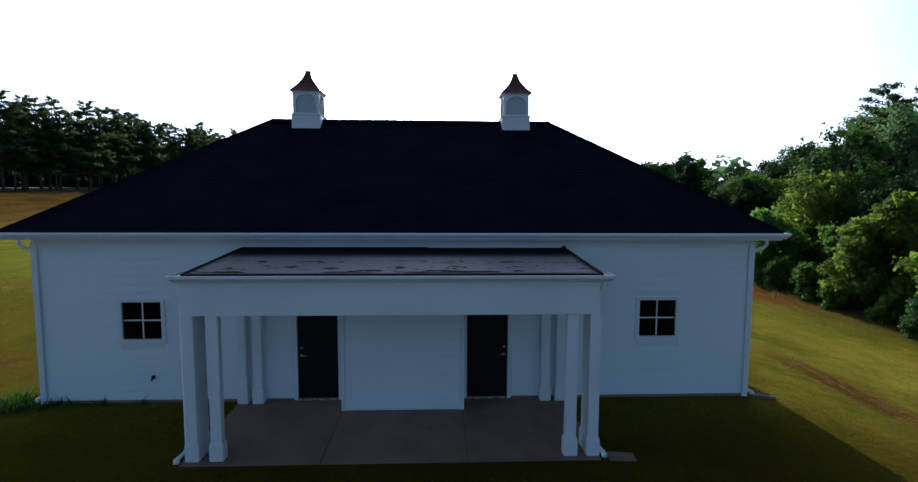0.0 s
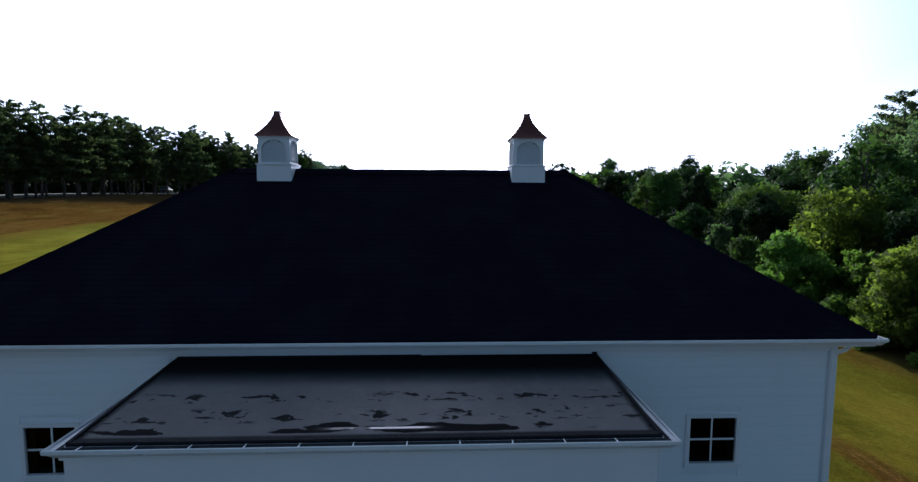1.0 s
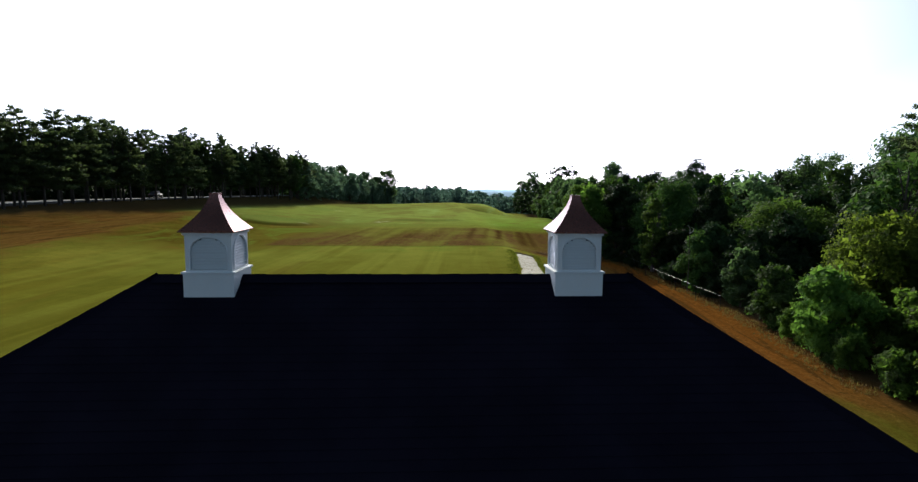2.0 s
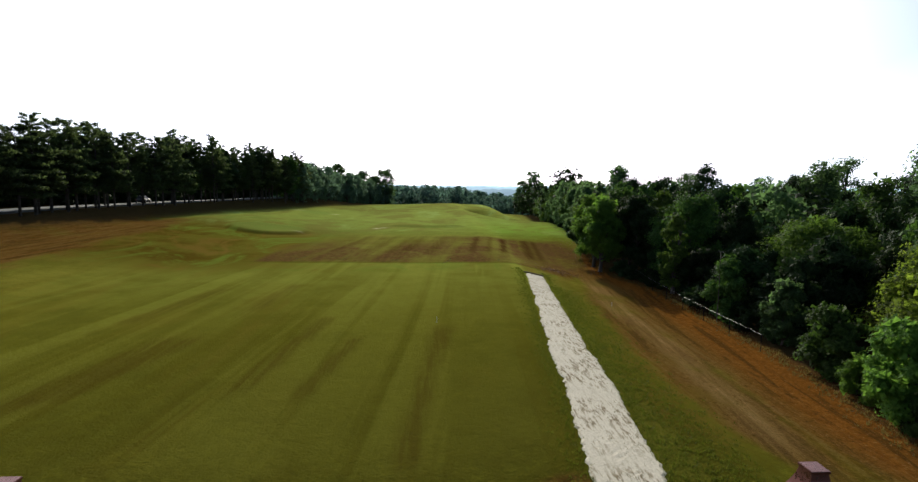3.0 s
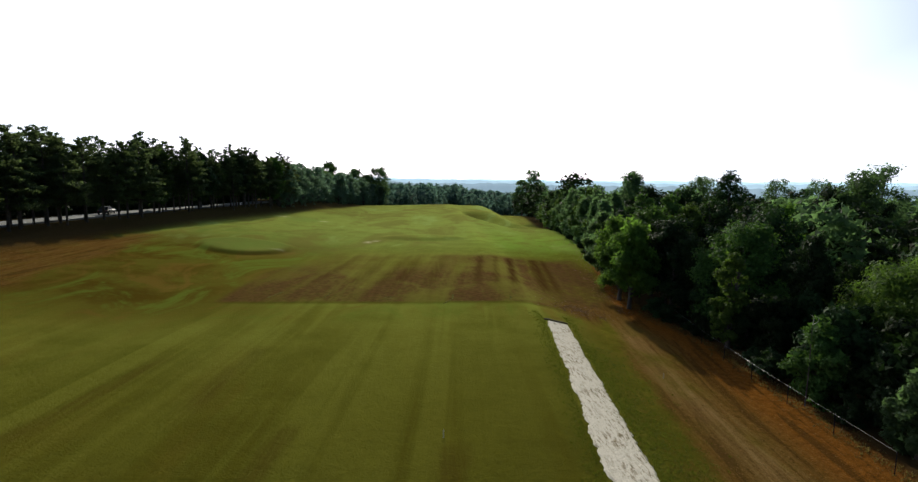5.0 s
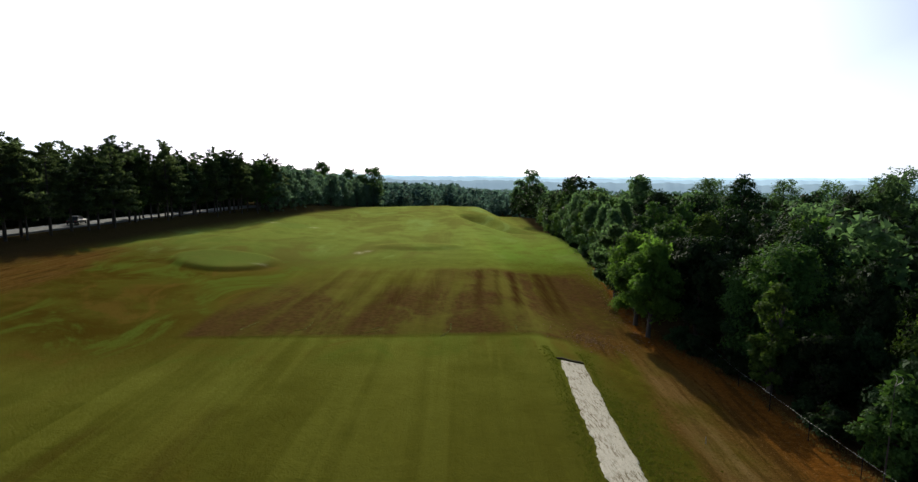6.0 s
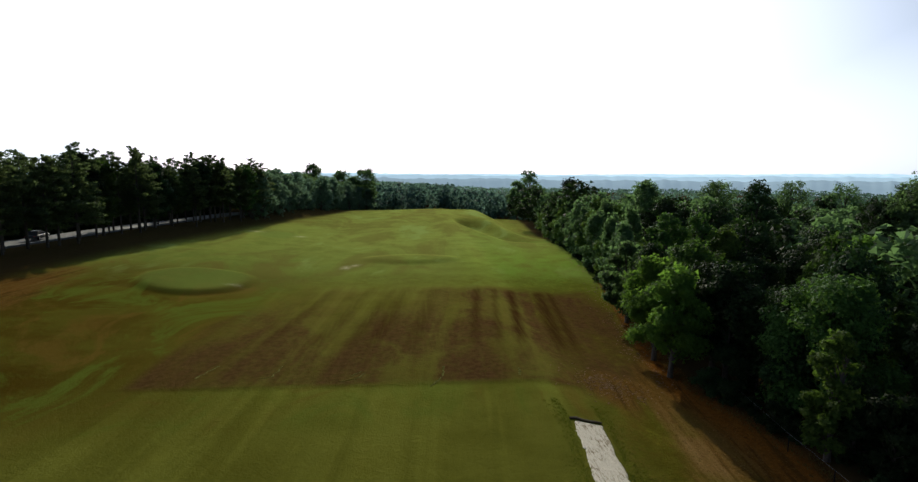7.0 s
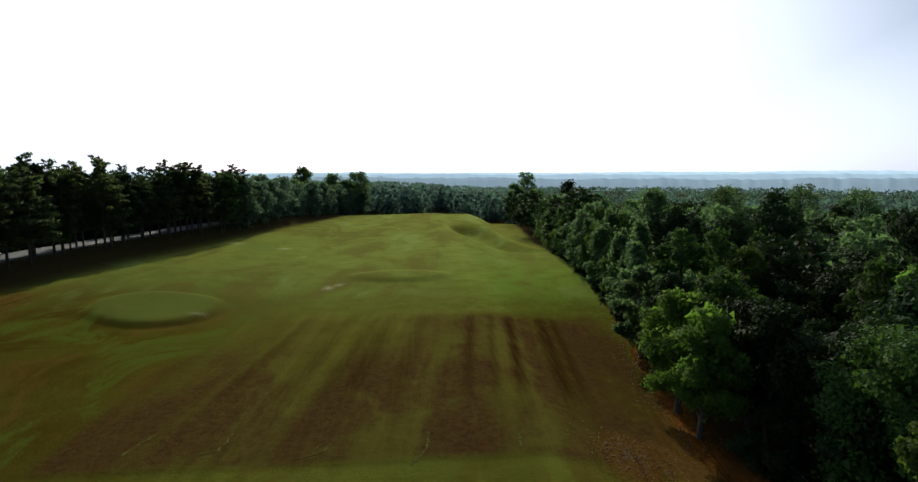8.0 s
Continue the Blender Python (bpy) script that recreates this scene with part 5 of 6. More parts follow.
tall_pines = [pine(165 + i, 17.5, 4.6, 58, 7500, 0.46, 0.42, NEEDLE) for i in range(2)]
p_bush, p_near, p_mid, p_deep, p_back = [], [], [], [], []
for y in np.arange(-4, 66, 2.1):
    p_bush.append((float(edge_x(y)) + 1.5 + 0.7 * rng.rand(), y + rng.randn() * 0.4, 0.45 + 0.5 * rng.rand()))
for x, y in scatter(rng, 18, 40, -6, 47, 3.7, lambda x, y: 2.4 < past(x, y) < 11 and y < 46):
    p_near.append((x, y, (0.72 + 0.055 * past(x, y)) * (0.75 + 0.5 * rng.rand())))
for x, y in scatter(rng, 20, 90, -8, 135, 6.1, lambda x, y: (past(x, y) > 10.5 or (y > 60 and past(x, y) > (2.3 if y < 86 else 0.9)) or (y > 44 and past(x, y) > 6.5)) and past(x, y) < 24):
    (p_mid if past(x, y) < 10 else p_deep).append((x, y, (0.70 + 0.016 * past(x, y)) * (0.62 + 0.72 * rng.rand())))
p_mid += [(25.4, 78.8, 0.98), (27.0, 69.5, 1.0), (28.0, 75.0, 1.05), (32.5, 54.0, 1.0)]
for y in np.arange(88.0, 172, 4.2):
    p_mid.append((float(edge_x(y)) + 1.7 + 0.6 * rng.rand(), y + rng.randn() * 0.5, 0.72 + 0.34 * rng.rand()))
p_tall = [(54, 50, 1.30), (58, 55, 1.34), (50, 45, 1.1), (62, 60, 1.3), (61, 50, 1.4), (47, 39, 1.05)]
for x, y in scatter(rng, 24, 190, -14, 290, 7.6, lambda x, y: (past(x, y) > 24 or (y > 135 and past(x, y) > 1.2)) and past(x, y) < 100):
    p_back.append((x, y, 0.62 + 0.5 * rng.rand()))
for y in np.arange(90, 150, 2.8):
    p_bush.append((float(edge_x(y)) + 0.3 + 0.4 * rng.rand(), y, 0.35 + 0.4 * rng.rand()))
OWN_LOOK = [(LEAF_C, "round broad tree with lit green crown"), (LEAF_C, "slim pale green tree beside the wire fence"), (LEAF_A, "leafy small tree behind the wire fence"), (LEAF_H, "narrow grey-green small tree at the fence"),
            (LEAF_A, "green leafy bush below the field"), (LEAF_B, "bright green sunlit bush below the field"), (LEAF_Y, "bright green young tree beside the lawn"), (LEAF_A, "large spreading tree with trailing lit leaves"),
            (LEAF_B, "slender bright green tree standing in dark wood"), (LEAF_D, "broad dark crowned tree near a gap"), (LEAF_C, "round green tree lit from above"), (LEAF_A, "tall green tree inside the wood"),
            (LEAF_H, "tall leafy tree at the field edge"), (LEAF_H, "tall leafy tree at the field edge"), (LEAF_B, "bright green tree with bare forked trunk foot"), (LEAF_B, "bright green tree with bare trunk at ploughed soil")]
for i, (q, (leafage, words)) in enumerate(zip(OWN, OWN_LOOK)):
    stand(*q, leafage, 400 + i, words, "single trees of the east wood", "bush" if "bush" in words else "tree", "bush" if "bush" in words else "tree")
p_bush, p_near, p_mid, p_deep, p_back = ([q for q in places if clear(q[0], q[1])] for places in (p_bush, p_near, p_mid, p_deep, p_back))
# bushes by the fence in the dark copy, their shade painted in
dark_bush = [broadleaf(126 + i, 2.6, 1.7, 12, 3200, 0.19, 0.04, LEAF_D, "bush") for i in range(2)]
strew(dark_bush, [q for q in p_bush if q[1] > 33], "dark leafy bush, shade of the wood in leaf colour", "bush", "bushes along the wood")
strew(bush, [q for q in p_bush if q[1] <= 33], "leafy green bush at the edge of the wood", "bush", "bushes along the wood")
# young trees farther on take the shade-dark copy, the nearer ones the bright
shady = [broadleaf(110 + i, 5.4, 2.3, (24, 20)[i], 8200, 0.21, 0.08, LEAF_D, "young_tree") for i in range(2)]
strew(shady, [q for q in p_near if q[1] > 30], "bushy young broadleaf tree with shade-dark leaf colour", "tree", "young trees at the wood edge")
p_near = [q for q in p_near if q[1] <= 30]
strew(near, p_near, "bushy young broadleaf tree with bright green leaves", "tree", "young trees at the wood edge")
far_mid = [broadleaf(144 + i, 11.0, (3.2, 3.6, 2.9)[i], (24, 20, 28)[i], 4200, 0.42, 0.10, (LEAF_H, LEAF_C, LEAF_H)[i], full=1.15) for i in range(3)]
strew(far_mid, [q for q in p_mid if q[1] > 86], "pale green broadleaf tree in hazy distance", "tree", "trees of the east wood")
p_mid = [q for q in p_mid if q[1] <= 86]
strew(mid, p_mid, "broadleaf tree with dense green crown", "tree", "trees of the east wood")
# undergrowth added to fill bright gaps; its dark leaf colour paints the shade
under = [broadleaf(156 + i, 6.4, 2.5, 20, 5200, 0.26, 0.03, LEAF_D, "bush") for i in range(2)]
strew(under, [(px, py, 0.75 + 0.4 * rng.rand()) for px, py in scatter(rng, 24, 36, 43, 65, 4.0, lambda x, y: 3.2 < past(x, y) < 8.5)], "undergrowth bush inside the wood, shade in leaf colour", "bush", "undergrowth of the east wood")
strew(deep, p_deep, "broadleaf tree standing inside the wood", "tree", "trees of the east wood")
strew(tall_pines, p_tall[0::2], "tall ragged pine standing above the wood", "pine tree", "tall pines of the east wood")
for i, (x, y, top, r) in enumerate([(62.4, 117.5, 15.4, 3.8), (78.6, 103, 15.8, 4.4), (92, 113, 17.2, 4.6), (84, 108, 15.0, 4.0), (45.7, 128, 15.4, 3.6), (80.5, 160, 15.0, 4.8), (75.6, 106, 13.0, 4.2),
                                     (54, 277, 18.4, 5.0), (47, 271, 13.0, 4.0), (71, 268, 14.8, 4.6), (108, 150, 14.0, 5.0), (120, 185, 14.5, 5.0)]):
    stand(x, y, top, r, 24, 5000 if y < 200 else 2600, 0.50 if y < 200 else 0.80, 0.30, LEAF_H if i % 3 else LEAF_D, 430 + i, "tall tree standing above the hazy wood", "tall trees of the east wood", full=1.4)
strew(tall, p_tall[1::2], "tall broadleaf tree standing above the wood", "tree", "tall trees of the east wood")
back = [broadleaf(170 + i, 15.0, (4.2, 3.5, 4.8, 3.9)[i], (20, 26, 17, 22)[i], 640, 0.98, 0.25, full=1.3) for i in range(4)]
cut = len(p_back) * 3 // 5
p_back.sort(key=lambda q: math.sin(q[0] * 12.9 + q[1] * 7.7))
mass("east_woods", back, p_back[:cut], LEAF_D, "dense broadleaf woodland reaching far from the field")
back = [broadleaf(190 + i, 15.0, (4.2, 3.5, 4.8)[i], (20, 26, 17)[i], 640, 0.98, 0.25, full=1.3) for i in range(3)]
mass("east_woods", back, p_back[cut:], LEAF_H, "lighter broadleaf trees among the woodland")

# pines along the road on the west
pines = [pine(200 + i, 15.0, (4.4, 3.9, 4.7, 3.7, 4.2)[i], 78, 6600, 0.56, (0.22, 0.28, 0.18, 0.30, 0.24)[i]) for i in range(5)]
p_pine, p_pine_back, p_left, p_row = [], [], [], []
y = 58.0
while y < 172:
    x = float(np.interp(y, [58, 87, 106, 130, 150, 172], [-62, -58, -56, -52, -47, -40.5]))
    if rng.rand() < (0.04 if y < 115 else 0.2):
        p_row.append((x - 1.0 + rng.randn() * 0.8, y, 1.12 + 0.28 * rng.rand()))
    else:
        if rng.rand() < 0.5:
            p_pine.append((x - 3.2 + rng.randn() * 0.7, y + 1.2, 0.80 + 0.22 * rng.rand()))
        p_pine.append((x + rng.randn() * 0.8, y, (0.82 + 0.24 * rng.rand()) * (0.94 if y < 100 else 1.0)))
    y += 1.7 + 1.3 * rng.rand()
strew(pines, p_pine, "tall dark pine with bare lower trunk", "pine tree", "pines along the road")
row = [broadleaf(240 + i, 11.0, 3.4, 24, 6500, 0.38, 0.2, (LEAF_D, LEAF_A)[i]) for i in range(2)]
strew(row, p_row, "broadleaf tree in the row beside the road", "tree", "broadleaf trees along the road")
for x, y in scatter(rng, -130, -60, 40, 215, 6.6, lambda x, y: x < float(np.interp(y, [40, 87, 130, 170, 215], [-82, -73, -66, -55, -44]))):
    p_pine_back.append((x, y, (0.74 + 0.4 * rng.rand()) * (0.82 if y > 120 else 0.94 if y > 84 else 1.14)))
back = [pine(220 + i, 15.0, 3.6, 40, 620, 1.3, 0.12) for i in range(3)]
mass("west_woods", back, p_pine_back, NEEDLE, "dark pine wood beyond the road")
y = 168.0
while y < 290:
    x = float(np.interp(y, [168, 230, 290], [-44, -37, -24]))
    for k in range(3):
        p_left.append((x - k * 6.5 + rng.randn(), y + rng.randn() * 1.5, (0.72 + 0.22 * rng.rand()) * (1.02 if y > 225 else 1.0)))
    y += 5.0
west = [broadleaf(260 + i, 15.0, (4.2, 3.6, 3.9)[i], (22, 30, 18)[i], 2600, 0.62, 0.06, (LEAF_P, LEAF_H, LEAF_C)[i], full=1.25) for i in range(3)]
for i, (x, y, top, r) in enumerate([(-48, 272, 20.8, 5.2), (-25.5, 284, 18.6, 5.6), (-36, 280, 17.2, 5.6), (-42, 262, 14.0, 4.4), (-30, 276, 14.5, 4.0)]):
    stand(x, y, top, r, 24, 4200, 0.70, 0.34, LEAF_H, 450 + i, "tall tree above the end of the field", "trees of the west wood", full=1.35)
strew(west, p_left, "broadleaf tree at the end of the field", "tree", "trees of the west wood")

# the line beyond the crest
p_far = [(x, y, 0.72 + 0.4 * rng.rand()) for x, y in scatter(rng, -90, 160, 292, 420, 9.0, lambda x, y: y > 300 or x > 50 or x < -26)]
back = [broadleaf(180 + i, 15.0, (4.0, 3.2, 4.6)[i], 20, 300, 1.6, 0.1, full=1.3) for i in range(3)]
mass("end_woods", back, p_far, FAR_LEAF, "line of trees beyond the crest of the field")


def far_woods():
    """The wooded country out to the hills, as one mass of leaf clumps."""
    r = np.random.RandomState(77)
    cents, sizes = [], []
    for lo, hi, n, s in ((130, 420, 2600, 2.1), (400, 900, 6500, 3.4), (900, 1500, 5000, 4.5)):
        q = np.sqrt(lo * lo + (hi * hi - lo * lo) * r.rand(n))
        a = radians(-62) + radians(124) * r.rand(n)
        x, y = q * np.sin(a), q * np.cos(a)
        ok = ((x > edge_x(y) + 112) | (y > 410) | (x < -125))
        x, y = x[ok], y[ok]
        z = land(x, y)
        up = 8 + 6 * r.rand(len(x))
        for _ in range(9):
            m = len(x)
            cents.append(np.stack([x + r.randn(m) * s * 0.9, y + r.randn(m) * s * 0.9, z + up - np.abs(r.randn(m)) * 3.0], -1))
            sizes.append(np.full(m, s) * (0.5 + 0.8 * r.rand(m)))
    c, s = np.concatenate(cents), np.concatenate(sizes)
    nor = np.array([0, 0, 1.0]) + 0.8 * r.randn(len(c), 3)
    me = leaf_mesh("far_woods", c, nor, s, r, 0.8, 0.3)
    tagged(link_mesh("far_woods", me, FAR_LEAF), "distant unbroken woodland canopy with haze-tinted leaf colour", "woods", kind="stuff")


far_woods()


def hills():
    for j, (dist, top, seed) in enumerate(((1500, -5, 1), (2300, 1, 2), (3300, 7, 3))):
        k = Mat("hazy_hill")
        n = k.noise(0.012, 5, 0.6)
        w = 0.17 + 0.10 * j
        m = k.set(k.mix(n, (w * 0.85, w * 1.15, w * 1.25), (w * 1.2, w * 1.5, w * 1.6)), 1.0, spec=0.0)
        k.put(k.b.inputs["Emission Color"], k.mix(n, (0.36, 0.45, 0.49), (0.48, 0.58, 0.62)))      # backdrop: the haze of miles of bright air put in as colour and glow
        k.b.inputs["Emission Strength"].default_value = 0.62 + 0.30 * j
        verts, faces = [], []
        n = 900
        r = np.random.RandomState(seed)
        ph = r.rand(8) * 6.28
        for i in range(n + 1):
            a = radians(-70 + 140 * i / n)
            h = top + sum((3.5 / (q + 1)) * math.sin(a * (5 + 9 * q * (q + 1)) + ph[q]) for q in range(7)) + 0.3 * r.randn()
            for depth, up in ((0, -40), (0.05, h - 9), (0.12, h)):
                d = dist * (1 + depth)
                verts.append((d * math.sin(a), d * math.cos(a), up))
        for i in range(n):
            for q in range(2):
                b = i * 3 + q
                faces.append((b, b + 3, b + 4, b + 1))
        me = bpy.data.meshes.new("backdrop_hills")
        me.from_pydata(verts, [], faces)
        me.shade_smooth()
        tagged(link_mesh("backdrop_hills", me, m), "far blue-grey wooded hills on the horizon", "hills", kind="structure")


hills()


# ---- road, fence ----
def ribbon(name, ys, centre, half, material, lift=0.05):
    verts, faces = [], []
    for i, y in enumerate(ys):
        c = centre(y)
        zc = float(land(c, y)) + lift
        for o in (-half - 0.05, -half, half, half + 0.05):
            verts.append((c + o, y, zc + (0 if abs(o) <= half else -0.5)))
    for i in range(len(ys) - 1):
        for j in range(3):
            a = i * 4 + j
            faces.append((a, a + 1, a + 5, a + 4))
    me = bpy.data.meshes.new(name)
    me.from_pydata(verts, [], faces)
    return link_mesh(name, me, material)


road_x = lambda y: float(np.interp(y, [-40, 40, 87, 106, 130, 150, 170, 215], [-76, -71, -65.5, -63, -58.5, -53.5, -47.5, -36]))
tagged(ribbon("road", np.arange(-40, 171, 3.0), road_x, 3.1, ASPHALT, 0.25), "pale grey asphalt road behind a row of pines", "road", kind="structure")
# scrub added to darken the strip behind the road, shade in its leaf colour
scrub = [broadleaf(300 + i, 3.4, 2.4, 12, 420, 0.55, 0.02) for i in range(3)]
mass("roadside_scrub", scrub, [(road_x(y) - (7.6 if y < 112 else 5.2) - 3.2 * k - rng.rand(), y + rng.randn() * 0.6, 0.8 + 0.5 * rng.rand()) for y in np.arange(38, 172, 2.3) for k in range(2)], LEAF_D, "scrub along far side of road, shade in leaf colour")
fence = empty("fence", (23.3, 35, 0), "thin wire fence on dark posts beside the wood", "fence")
pts = []
for i, y in enumerate(np.arange(35.0, 66, 4.2)):
    x = float(np.interp(y, [35, 46, 56, 66], [23.2, 23.6, 24.4, 25.7]))
    z = float(land(x, y))
    bm = bmesh.new()
    add_tube(bm, [(x - 23.3, y - 35, z - 0.3), (x - 23.3, y - 35, z + 1.25)], [0.026, 0.024], 8)
    part("post", bm, EDGE_METAL, fence)
    pts.append((x - 23.3, y - 35, z + 1.22))
bm = bmesh.new()
add_tube(bm, pts, [0.006] * len(pts), 6)
part("top_rail", bm, metal("galvanised_wire", (0.22, 0.22, 0.22), 0.5, 0.6, (0.08, 0.08, 0.08)), fence, "pale top rail")


# ---- small things on the ground ----
def tufts(name, places, tall, blades, seed, material, label):
    """Grass clumps joined into one object."""
    r = np.random.RandomState(seed)
    n = len(places) * blades
    p = np.repeat(np.array(places), blades, axis=0) + r.randn(n, 2) * 0.07
    h = tall * (0.45 + 0.8 * r.rand(n))
    z = land(p[:, 0], p[:, 1]) - 0.02
    lean = r.randn(n, 2) * 0.45
    a = np.stack([p[:, 0], p[:, 1], z], -1)
    tip = a + np.stack([lean[:, 0] * h, lean[:, 1] * h, h], -1)
    ang = r.rand(n) * 6.283
    side = np.stack([np.cos(ang), np.sin(ang), np.zeros(n)], -1) * (0.012 + 0.09 * tall)
    v = np.stack([a - side, a + side, tip], 1).reshape(-1, 3)
    me = bpy.data.meshes.new(name)
    me.vertices.add(3 * n)
    me.vertices.foreach_set("co", v.astype(np.float32).ravel())
    me.loops.add(3 * n)
    me.loops.foreach_set("vertex_index", np.arange(3 * n, dtype=np.int32))
    me.polygons.add(n)
    me.polygons.foreach_set("loop_start", np.arange(0, 3 * n, 3, dtype=np.int32))
    me.update(calc_edges=True)
    return tagged(link_mesh(name, me, material), label, "grass", kind="stuff")


r = np.random.RandomState(31)
spots = [(x, y) for x, y in zip(r.uniform(-26, 20, 9000), r.uniform(-5.5, 15, 9000)) if (x < -7.8 or y < -3.2) and not (-8.2 < x < 8.2 and y > -3.0)]
tufts("lawn_grass", spots, 0.055, 7, 32, GRASS_BLADE, "short uneven lawn grass round the house")
spots = [(float(np.interp(y, STRIP_Y, STRIP_X)) + s * (1.2 + 0.5 * abs(r.randn())), y) for y in np.arange(15, 61, 0.03) for s in (-1, 1)]
tufts("verge_grass", spots, 0.10, 5, 33, GRASS_BLADE, "green grass fringe beside the pale strip")
along = r.uniform(14, 52, 3600)
spots = list(zip(np.interp(along, [14, 30, 52], [9.6, 10.6, 13.2]) + 1.15 * r.randn(3600), along))
tufts("rough_grass", spots, 0.11, 6, 37, GRASS_BLADE, "rough tufted grass between strip and bare soil")
spots = [(x, -0.09 - 0.05 * abs(r.randn())) for x in (-7.3, -6.95, -6.9, -6.35, -6.3, -5.55, -4.6)] + [(-8.4 + r.randn() * 0.5, -0.2 + r.randn() * 0.25) for _ in range(120)]
tufts("weeds", spots, 0.20, 5, 34, LEAF_A, "tall weeds along the foot of the wall")
spots = [(float(edge_x(y)) + 0.9 + r.randn() * 0.45, y) for y in np.arange(18, 110, 0.06)]
tufts("wood_edge_grass", spots, 0.17, 5, 35, DRY_BLADE, "long dry tan grass along the wood edge")


def sticks(name, places, seed, label):
    """Brush and wood chips strewn about, joined."""
    r = np.random.RandomState(seed)
    bm = bmesh.new()
    for x, y in places:
        a, ln = r.rand() * 6.283, 0.08 + 0.3 * r.rand()
        z = float(land(x, y)) + 0.03
        add_tube(bm, [(x, y, z), (x + ln * math.cos(a), y + ln * math.sin(a), z + 0.03 * r.rand())], [0.024, 0.012], 4)
    return tagged(part(name, bm, painted("dry_brush", (0.20, 0.12, 0.06), 0.95, 0.3)), label, "debris", kind="stuff")


spots = [(15.8 + r.randn() * 1.7, 65.8 + r.randn() * 1.6) for _ in range(230)] + [(float(edge_x(y)) - 0.9 + r.randn() * 0.7, y) for y in r.uniform(66, 125, 420)]
sticks("brush_litter", spots, 36, "pale dry brush and wood chips on bare soil")


_k = Mat("torn_turf")
_n = _k.noise(5, 5, 0.7)
TORN = _k.set(_k.mix(_k.ramp(_n, 0.35, 0.65), (0.050, 0.050, 0.012), (0.125, 0.125, 0.034)), 1.0, spec=0.0)


def turf_scrap(pts):
    """A torn strip of turf lying on the ploughed ground."""
    bm = bmesh.new()
    rr = np.random.RandomState(int(abs(pts[0][0]) * 10))
    prev = None
    n = 14
    for i in range(n):
        f = i / (n - 1)
        x = float(np.interp(f, np.linspace(0, 1, len(pts)), [p[0] for p in pts])) + 0.05 * rr.randn()
        y = float(np.interp(f, np.linspace(0, 1, len(pts)), [p[1] for p in pts]))
        z = float(land(x, y))
        w = 0.03 + 0.11 * rr.rand()
        cur = [bm.verts.new((x - w, y, z - 0.02)), bm.verts.new((x - w * 0.6, y, z + 0.02)), bm.verts.new((x + w * 0.5, y, z + 0.024)), bm.verts.new((x + w, y, z - 0.02))]
        if prev:
            for q in range(3):
                bm.faces.new((prev[q], prev[q + 1], cur[q + 1], cur[q]))
        prev = cur
    ob = part("turf_scrap", bm, TORN)
    tagged(ob, "torn pale green turf strip lying on ploughed soil", "turf strip", "turf strips")


for pts in ([(-17.1, 66.1), (-16.6, 67.6), (-16.2, 68.7)], [(-12.0, 65.7), (-11.2, 66.0), (-11.0, 68.3)], [(-5.9, 64.7), (-4.6, 65.2), (-4.0, 66.4)], [(-5.0, 65.9), (-4.3, 66.8)], [(1.2, 63.5), (1.9, 64.5), (2.3, 65.6), (2.4, 67.4)], [(8.4, 65.0), (8.6, 66.6)]):
    turf_scrap(pts)
for x, y in ((0.4, 36.0), (16.6, 46.8)):
    bm = bmesh.new()
    z = float(land(x, y))
    add_tube(bm, [(x, y, z - 0.2), (x, y, z + 0.36)], [0.022, 0.02], 8)
    add_tube(bm, [(x, y, z + 0.32), (x, y, z + 0.42)], [0.034, 0.016], 8)
    tagged(part("marker_stake", bm, painted("pale_stake", (0.38, 0.36, 0.29), 0.9)), "short pale wooden marker stake in turf", "stake", "marker stakes")


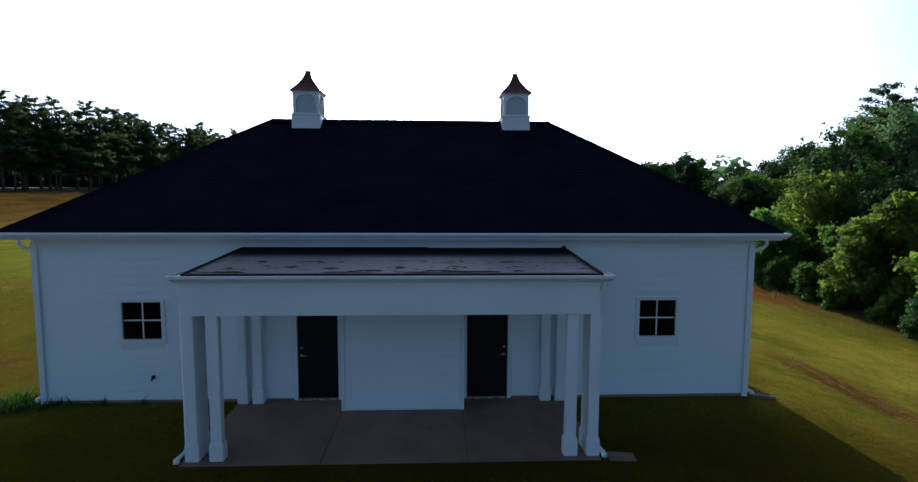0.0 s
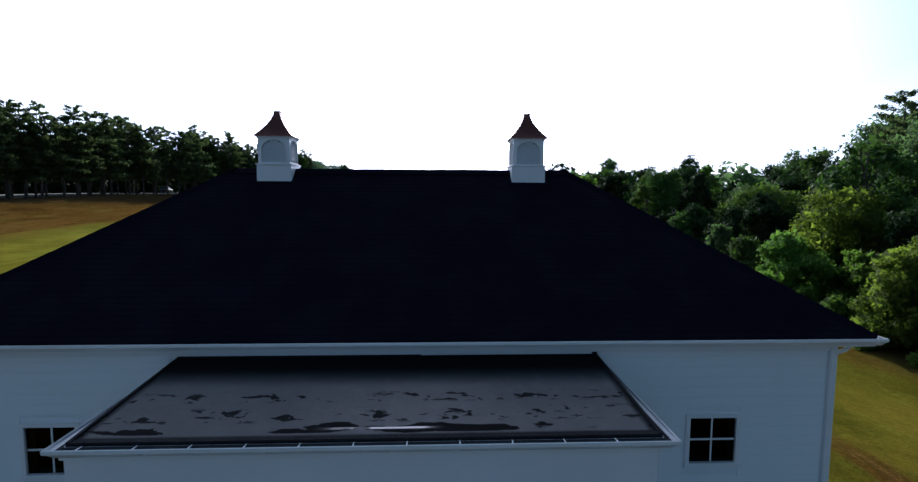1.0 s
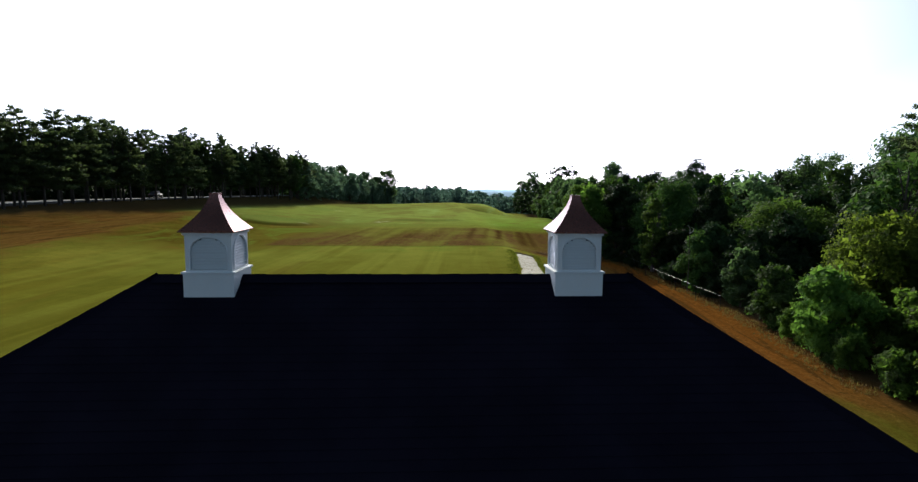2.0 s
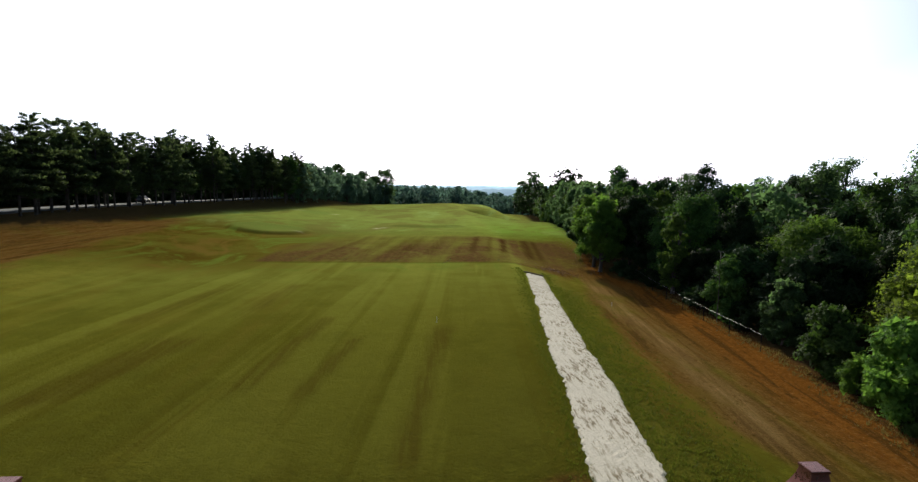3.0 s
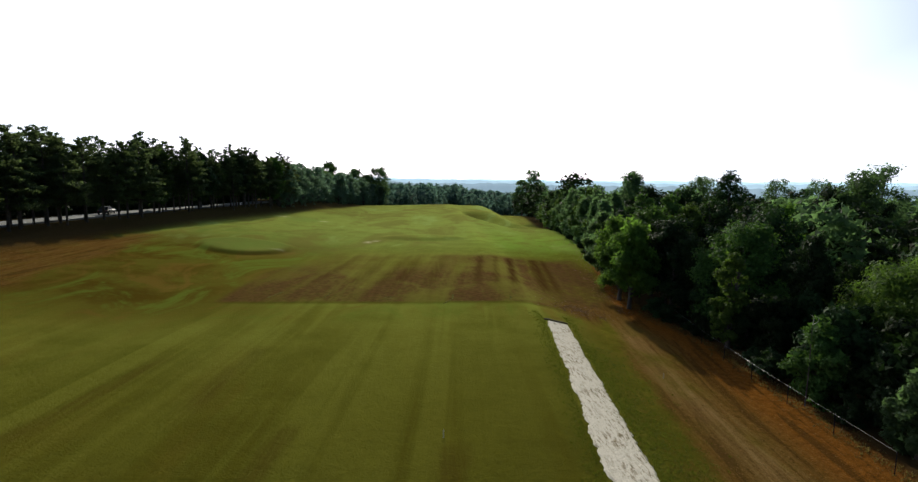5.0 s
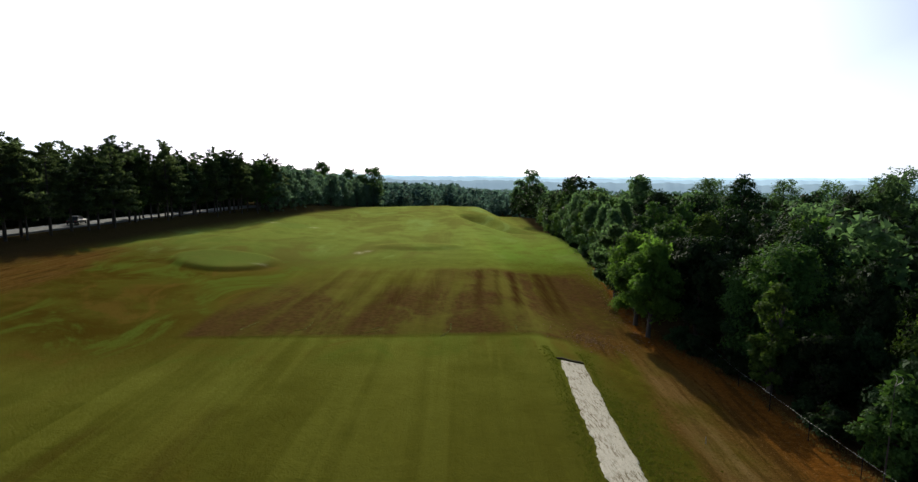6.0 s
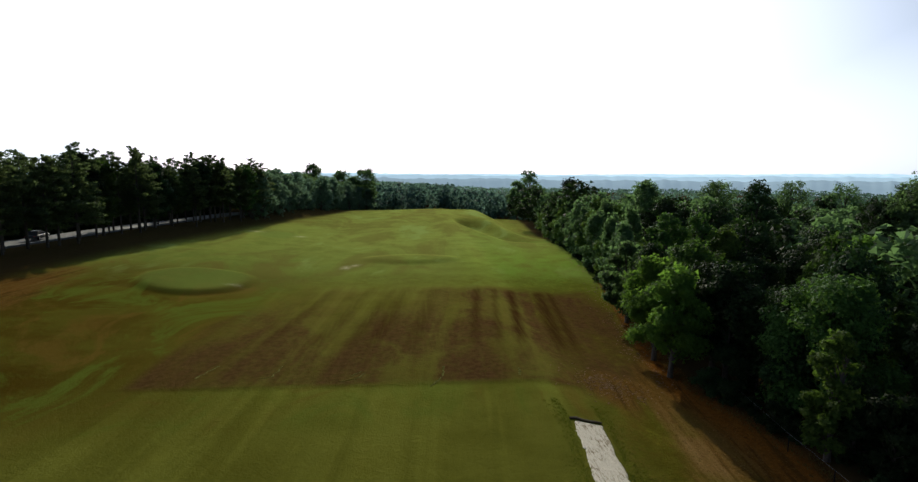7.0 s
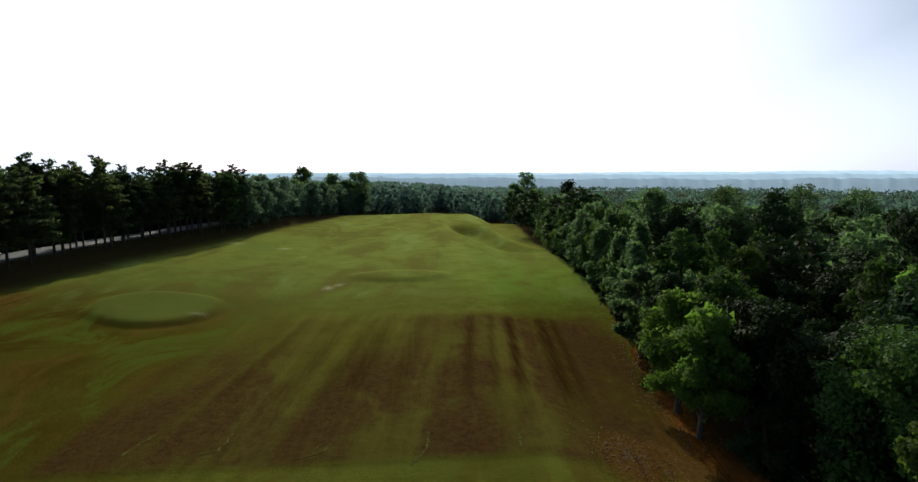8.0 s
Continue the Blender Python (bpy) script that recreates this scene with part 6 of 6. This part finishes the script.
def parked_car(x, y, turn, colour, label):
    """A sedan standing still: lofted body, glasshouse, wheels and lamps."""
    car = empty("car", (x, y, 0), label, "car", "parked cars")
    car.matrix_basis = pose(x, y, float(land(x, y)) + 0.27 if abs(x - road_x(y)) < 3 else float(land(x, y)) + 0.02, 0, 0, turn)
    paint = painted("car_paint", colour, 0.5, 0.05)
    body = [(-2.25, 0.45, 0.62, 0.70), (-2.15, 0.35, 0.80, 0.82), (-1.3, 0.28, 0.93, 0.88), (0.2, 0.26, 0.95, 0.90), (1.3, 0.28, 0.90, 0.88), (2.1, 0.34, 0.76, 0.80), (2.25, 0.44, 0.60, 0.68)]
    bm = bmesh.new()
    prev = None
    for px, z0, z1, w in body:
        cur = [bm.verts.new((px, sx * w * k, z)) for sx, k, z in ((-1, 0.9, z0), (-1, 1.0, (z0 + z1) / 2), (-1, 0.9, z1), (1, 0.9, z1), (1, 1.0, (z0 + z1) / 2), (1, 0.9, z0))]
        if prev:
            for q in range(6):
                bm.faces.new((prev[q], prev[(q + 1) % 6], cur[(q + 1) % 6], cur[q]))
        else:
            bm.faces.new(cur)
        prev = cur
    bm.faces.new(prev[::-1])
    part("body", bm, paint, car, "", True)
    bm = bmesh.new()
    lo = [bm.verts.new(p) for p in ((-1.75, -0.80, 0.90), (1.05, -0.80, 0.92), (1.05, 0.80, 0.92), (-1.75, 0.80, 0.90))]
    hi = [bm.verts.new(p) for p in ((-1.05, -0.62, 1.42), (0.25, -0.62, 1.44), (0.25, 0.62, 1.44), (-1.05, 0.62, 1.42))]
    for q in range(4):
        bm.faces.new((lo[q], lo[(q + 1) % 4], hi[(q + 1) % 4], hi[q]))
    bm.faces.new(hi)
    part("glasshouse", bm, BLACK_DOOR, car, "dark tinted windows")
    box("roof_panel", (-1.02, 0.22, -0.60, 0.60, 1.425, 1.465), paint, car, bevel=0.015)
    for wx in (-1.4, 1.4):
        for wy in (-0.82, 0.82):
            bm = bmesh.new()
            add_tube(bm, [(wx, wy - 0.10, 0.33), (wx, wy + 0.10, 0.33)], [0.33, 0.33], 18)
            wheel = part("wheel", bm, EDGE_METAL, car, "", False)
            bm = bmesh.new()
            add_tube(bm, [(wx, wy - 0.112, 0.33), (wx, wy + 0.112, 0.33)], [0.19, 0.19], 12)
            part("rim", bm, CHROME, wheel)
    for wy in (-0.6, 0.6):
        box("headlight", (2.10, 2.26, wy - 0.15, wy + 0.15, 0.60, 0.70), CHROME, car)
        box("tail_light", (-2.27, -2.12, wy - 0.15, wy + 0.15, 0.64, 0.76), painted("red_lens", (0.25, 0.01, 0.01), 0.3), car)
    return car


parked_car(-61.0, 114.2, 100, (0.015, 0.017, 0.022), "dark grey sedan parked on the road behind pines")
parked_car(59.4, 102.4, 60, (0.6, 0.6, 0.6), "white car standing in a gap of the wood")


def dead_branch(x, y, fork, tips):
    """A bare stem among leaves with two pale curved ends."""
    z = float(land(x, y))
    t = empty("dead_branch", (x, y, z), "bare dead branch with curved bleached ends behind fence", "branch")
    bm = bmesh.new()
    add_tube(bm, [(0, 0, -0.3), (0.08, 0.05, 2.2), (0.0, 0.0, fork - z)], [0.05, 0.038, 0.024], 7)
    part("stem", bm, BARK, t)
    for path in tips:
        bm = bmesh.new()
        add_tube(bm, [(0, 0, fork - z - 0.02)] + [(a - x, b - y, c - z) for a, b, c in path], [0.020, 0.024, 0.020, 0.015, 0.008], 6)
        part("curved_end", bm, BLEACHED, t, "bleached pale wood")


BLEACHED = painted("bleached_wood", (0.46, 0.42, 0.36), 0.85, 0.25)
dead_branch(24.45, 43.0, 3.95, [[(24.42, 42.9, 4.20), (24.38, 42.85, 4.42), (24.22, 42.8, 4.62), (24.05, 42.75, 4.70)], [(24.75, 42.9, 4.18), (24.72, 42.85, 4.38), (24.55, 42.8, 4.52), (24.38, 42.8, 4.54)]])
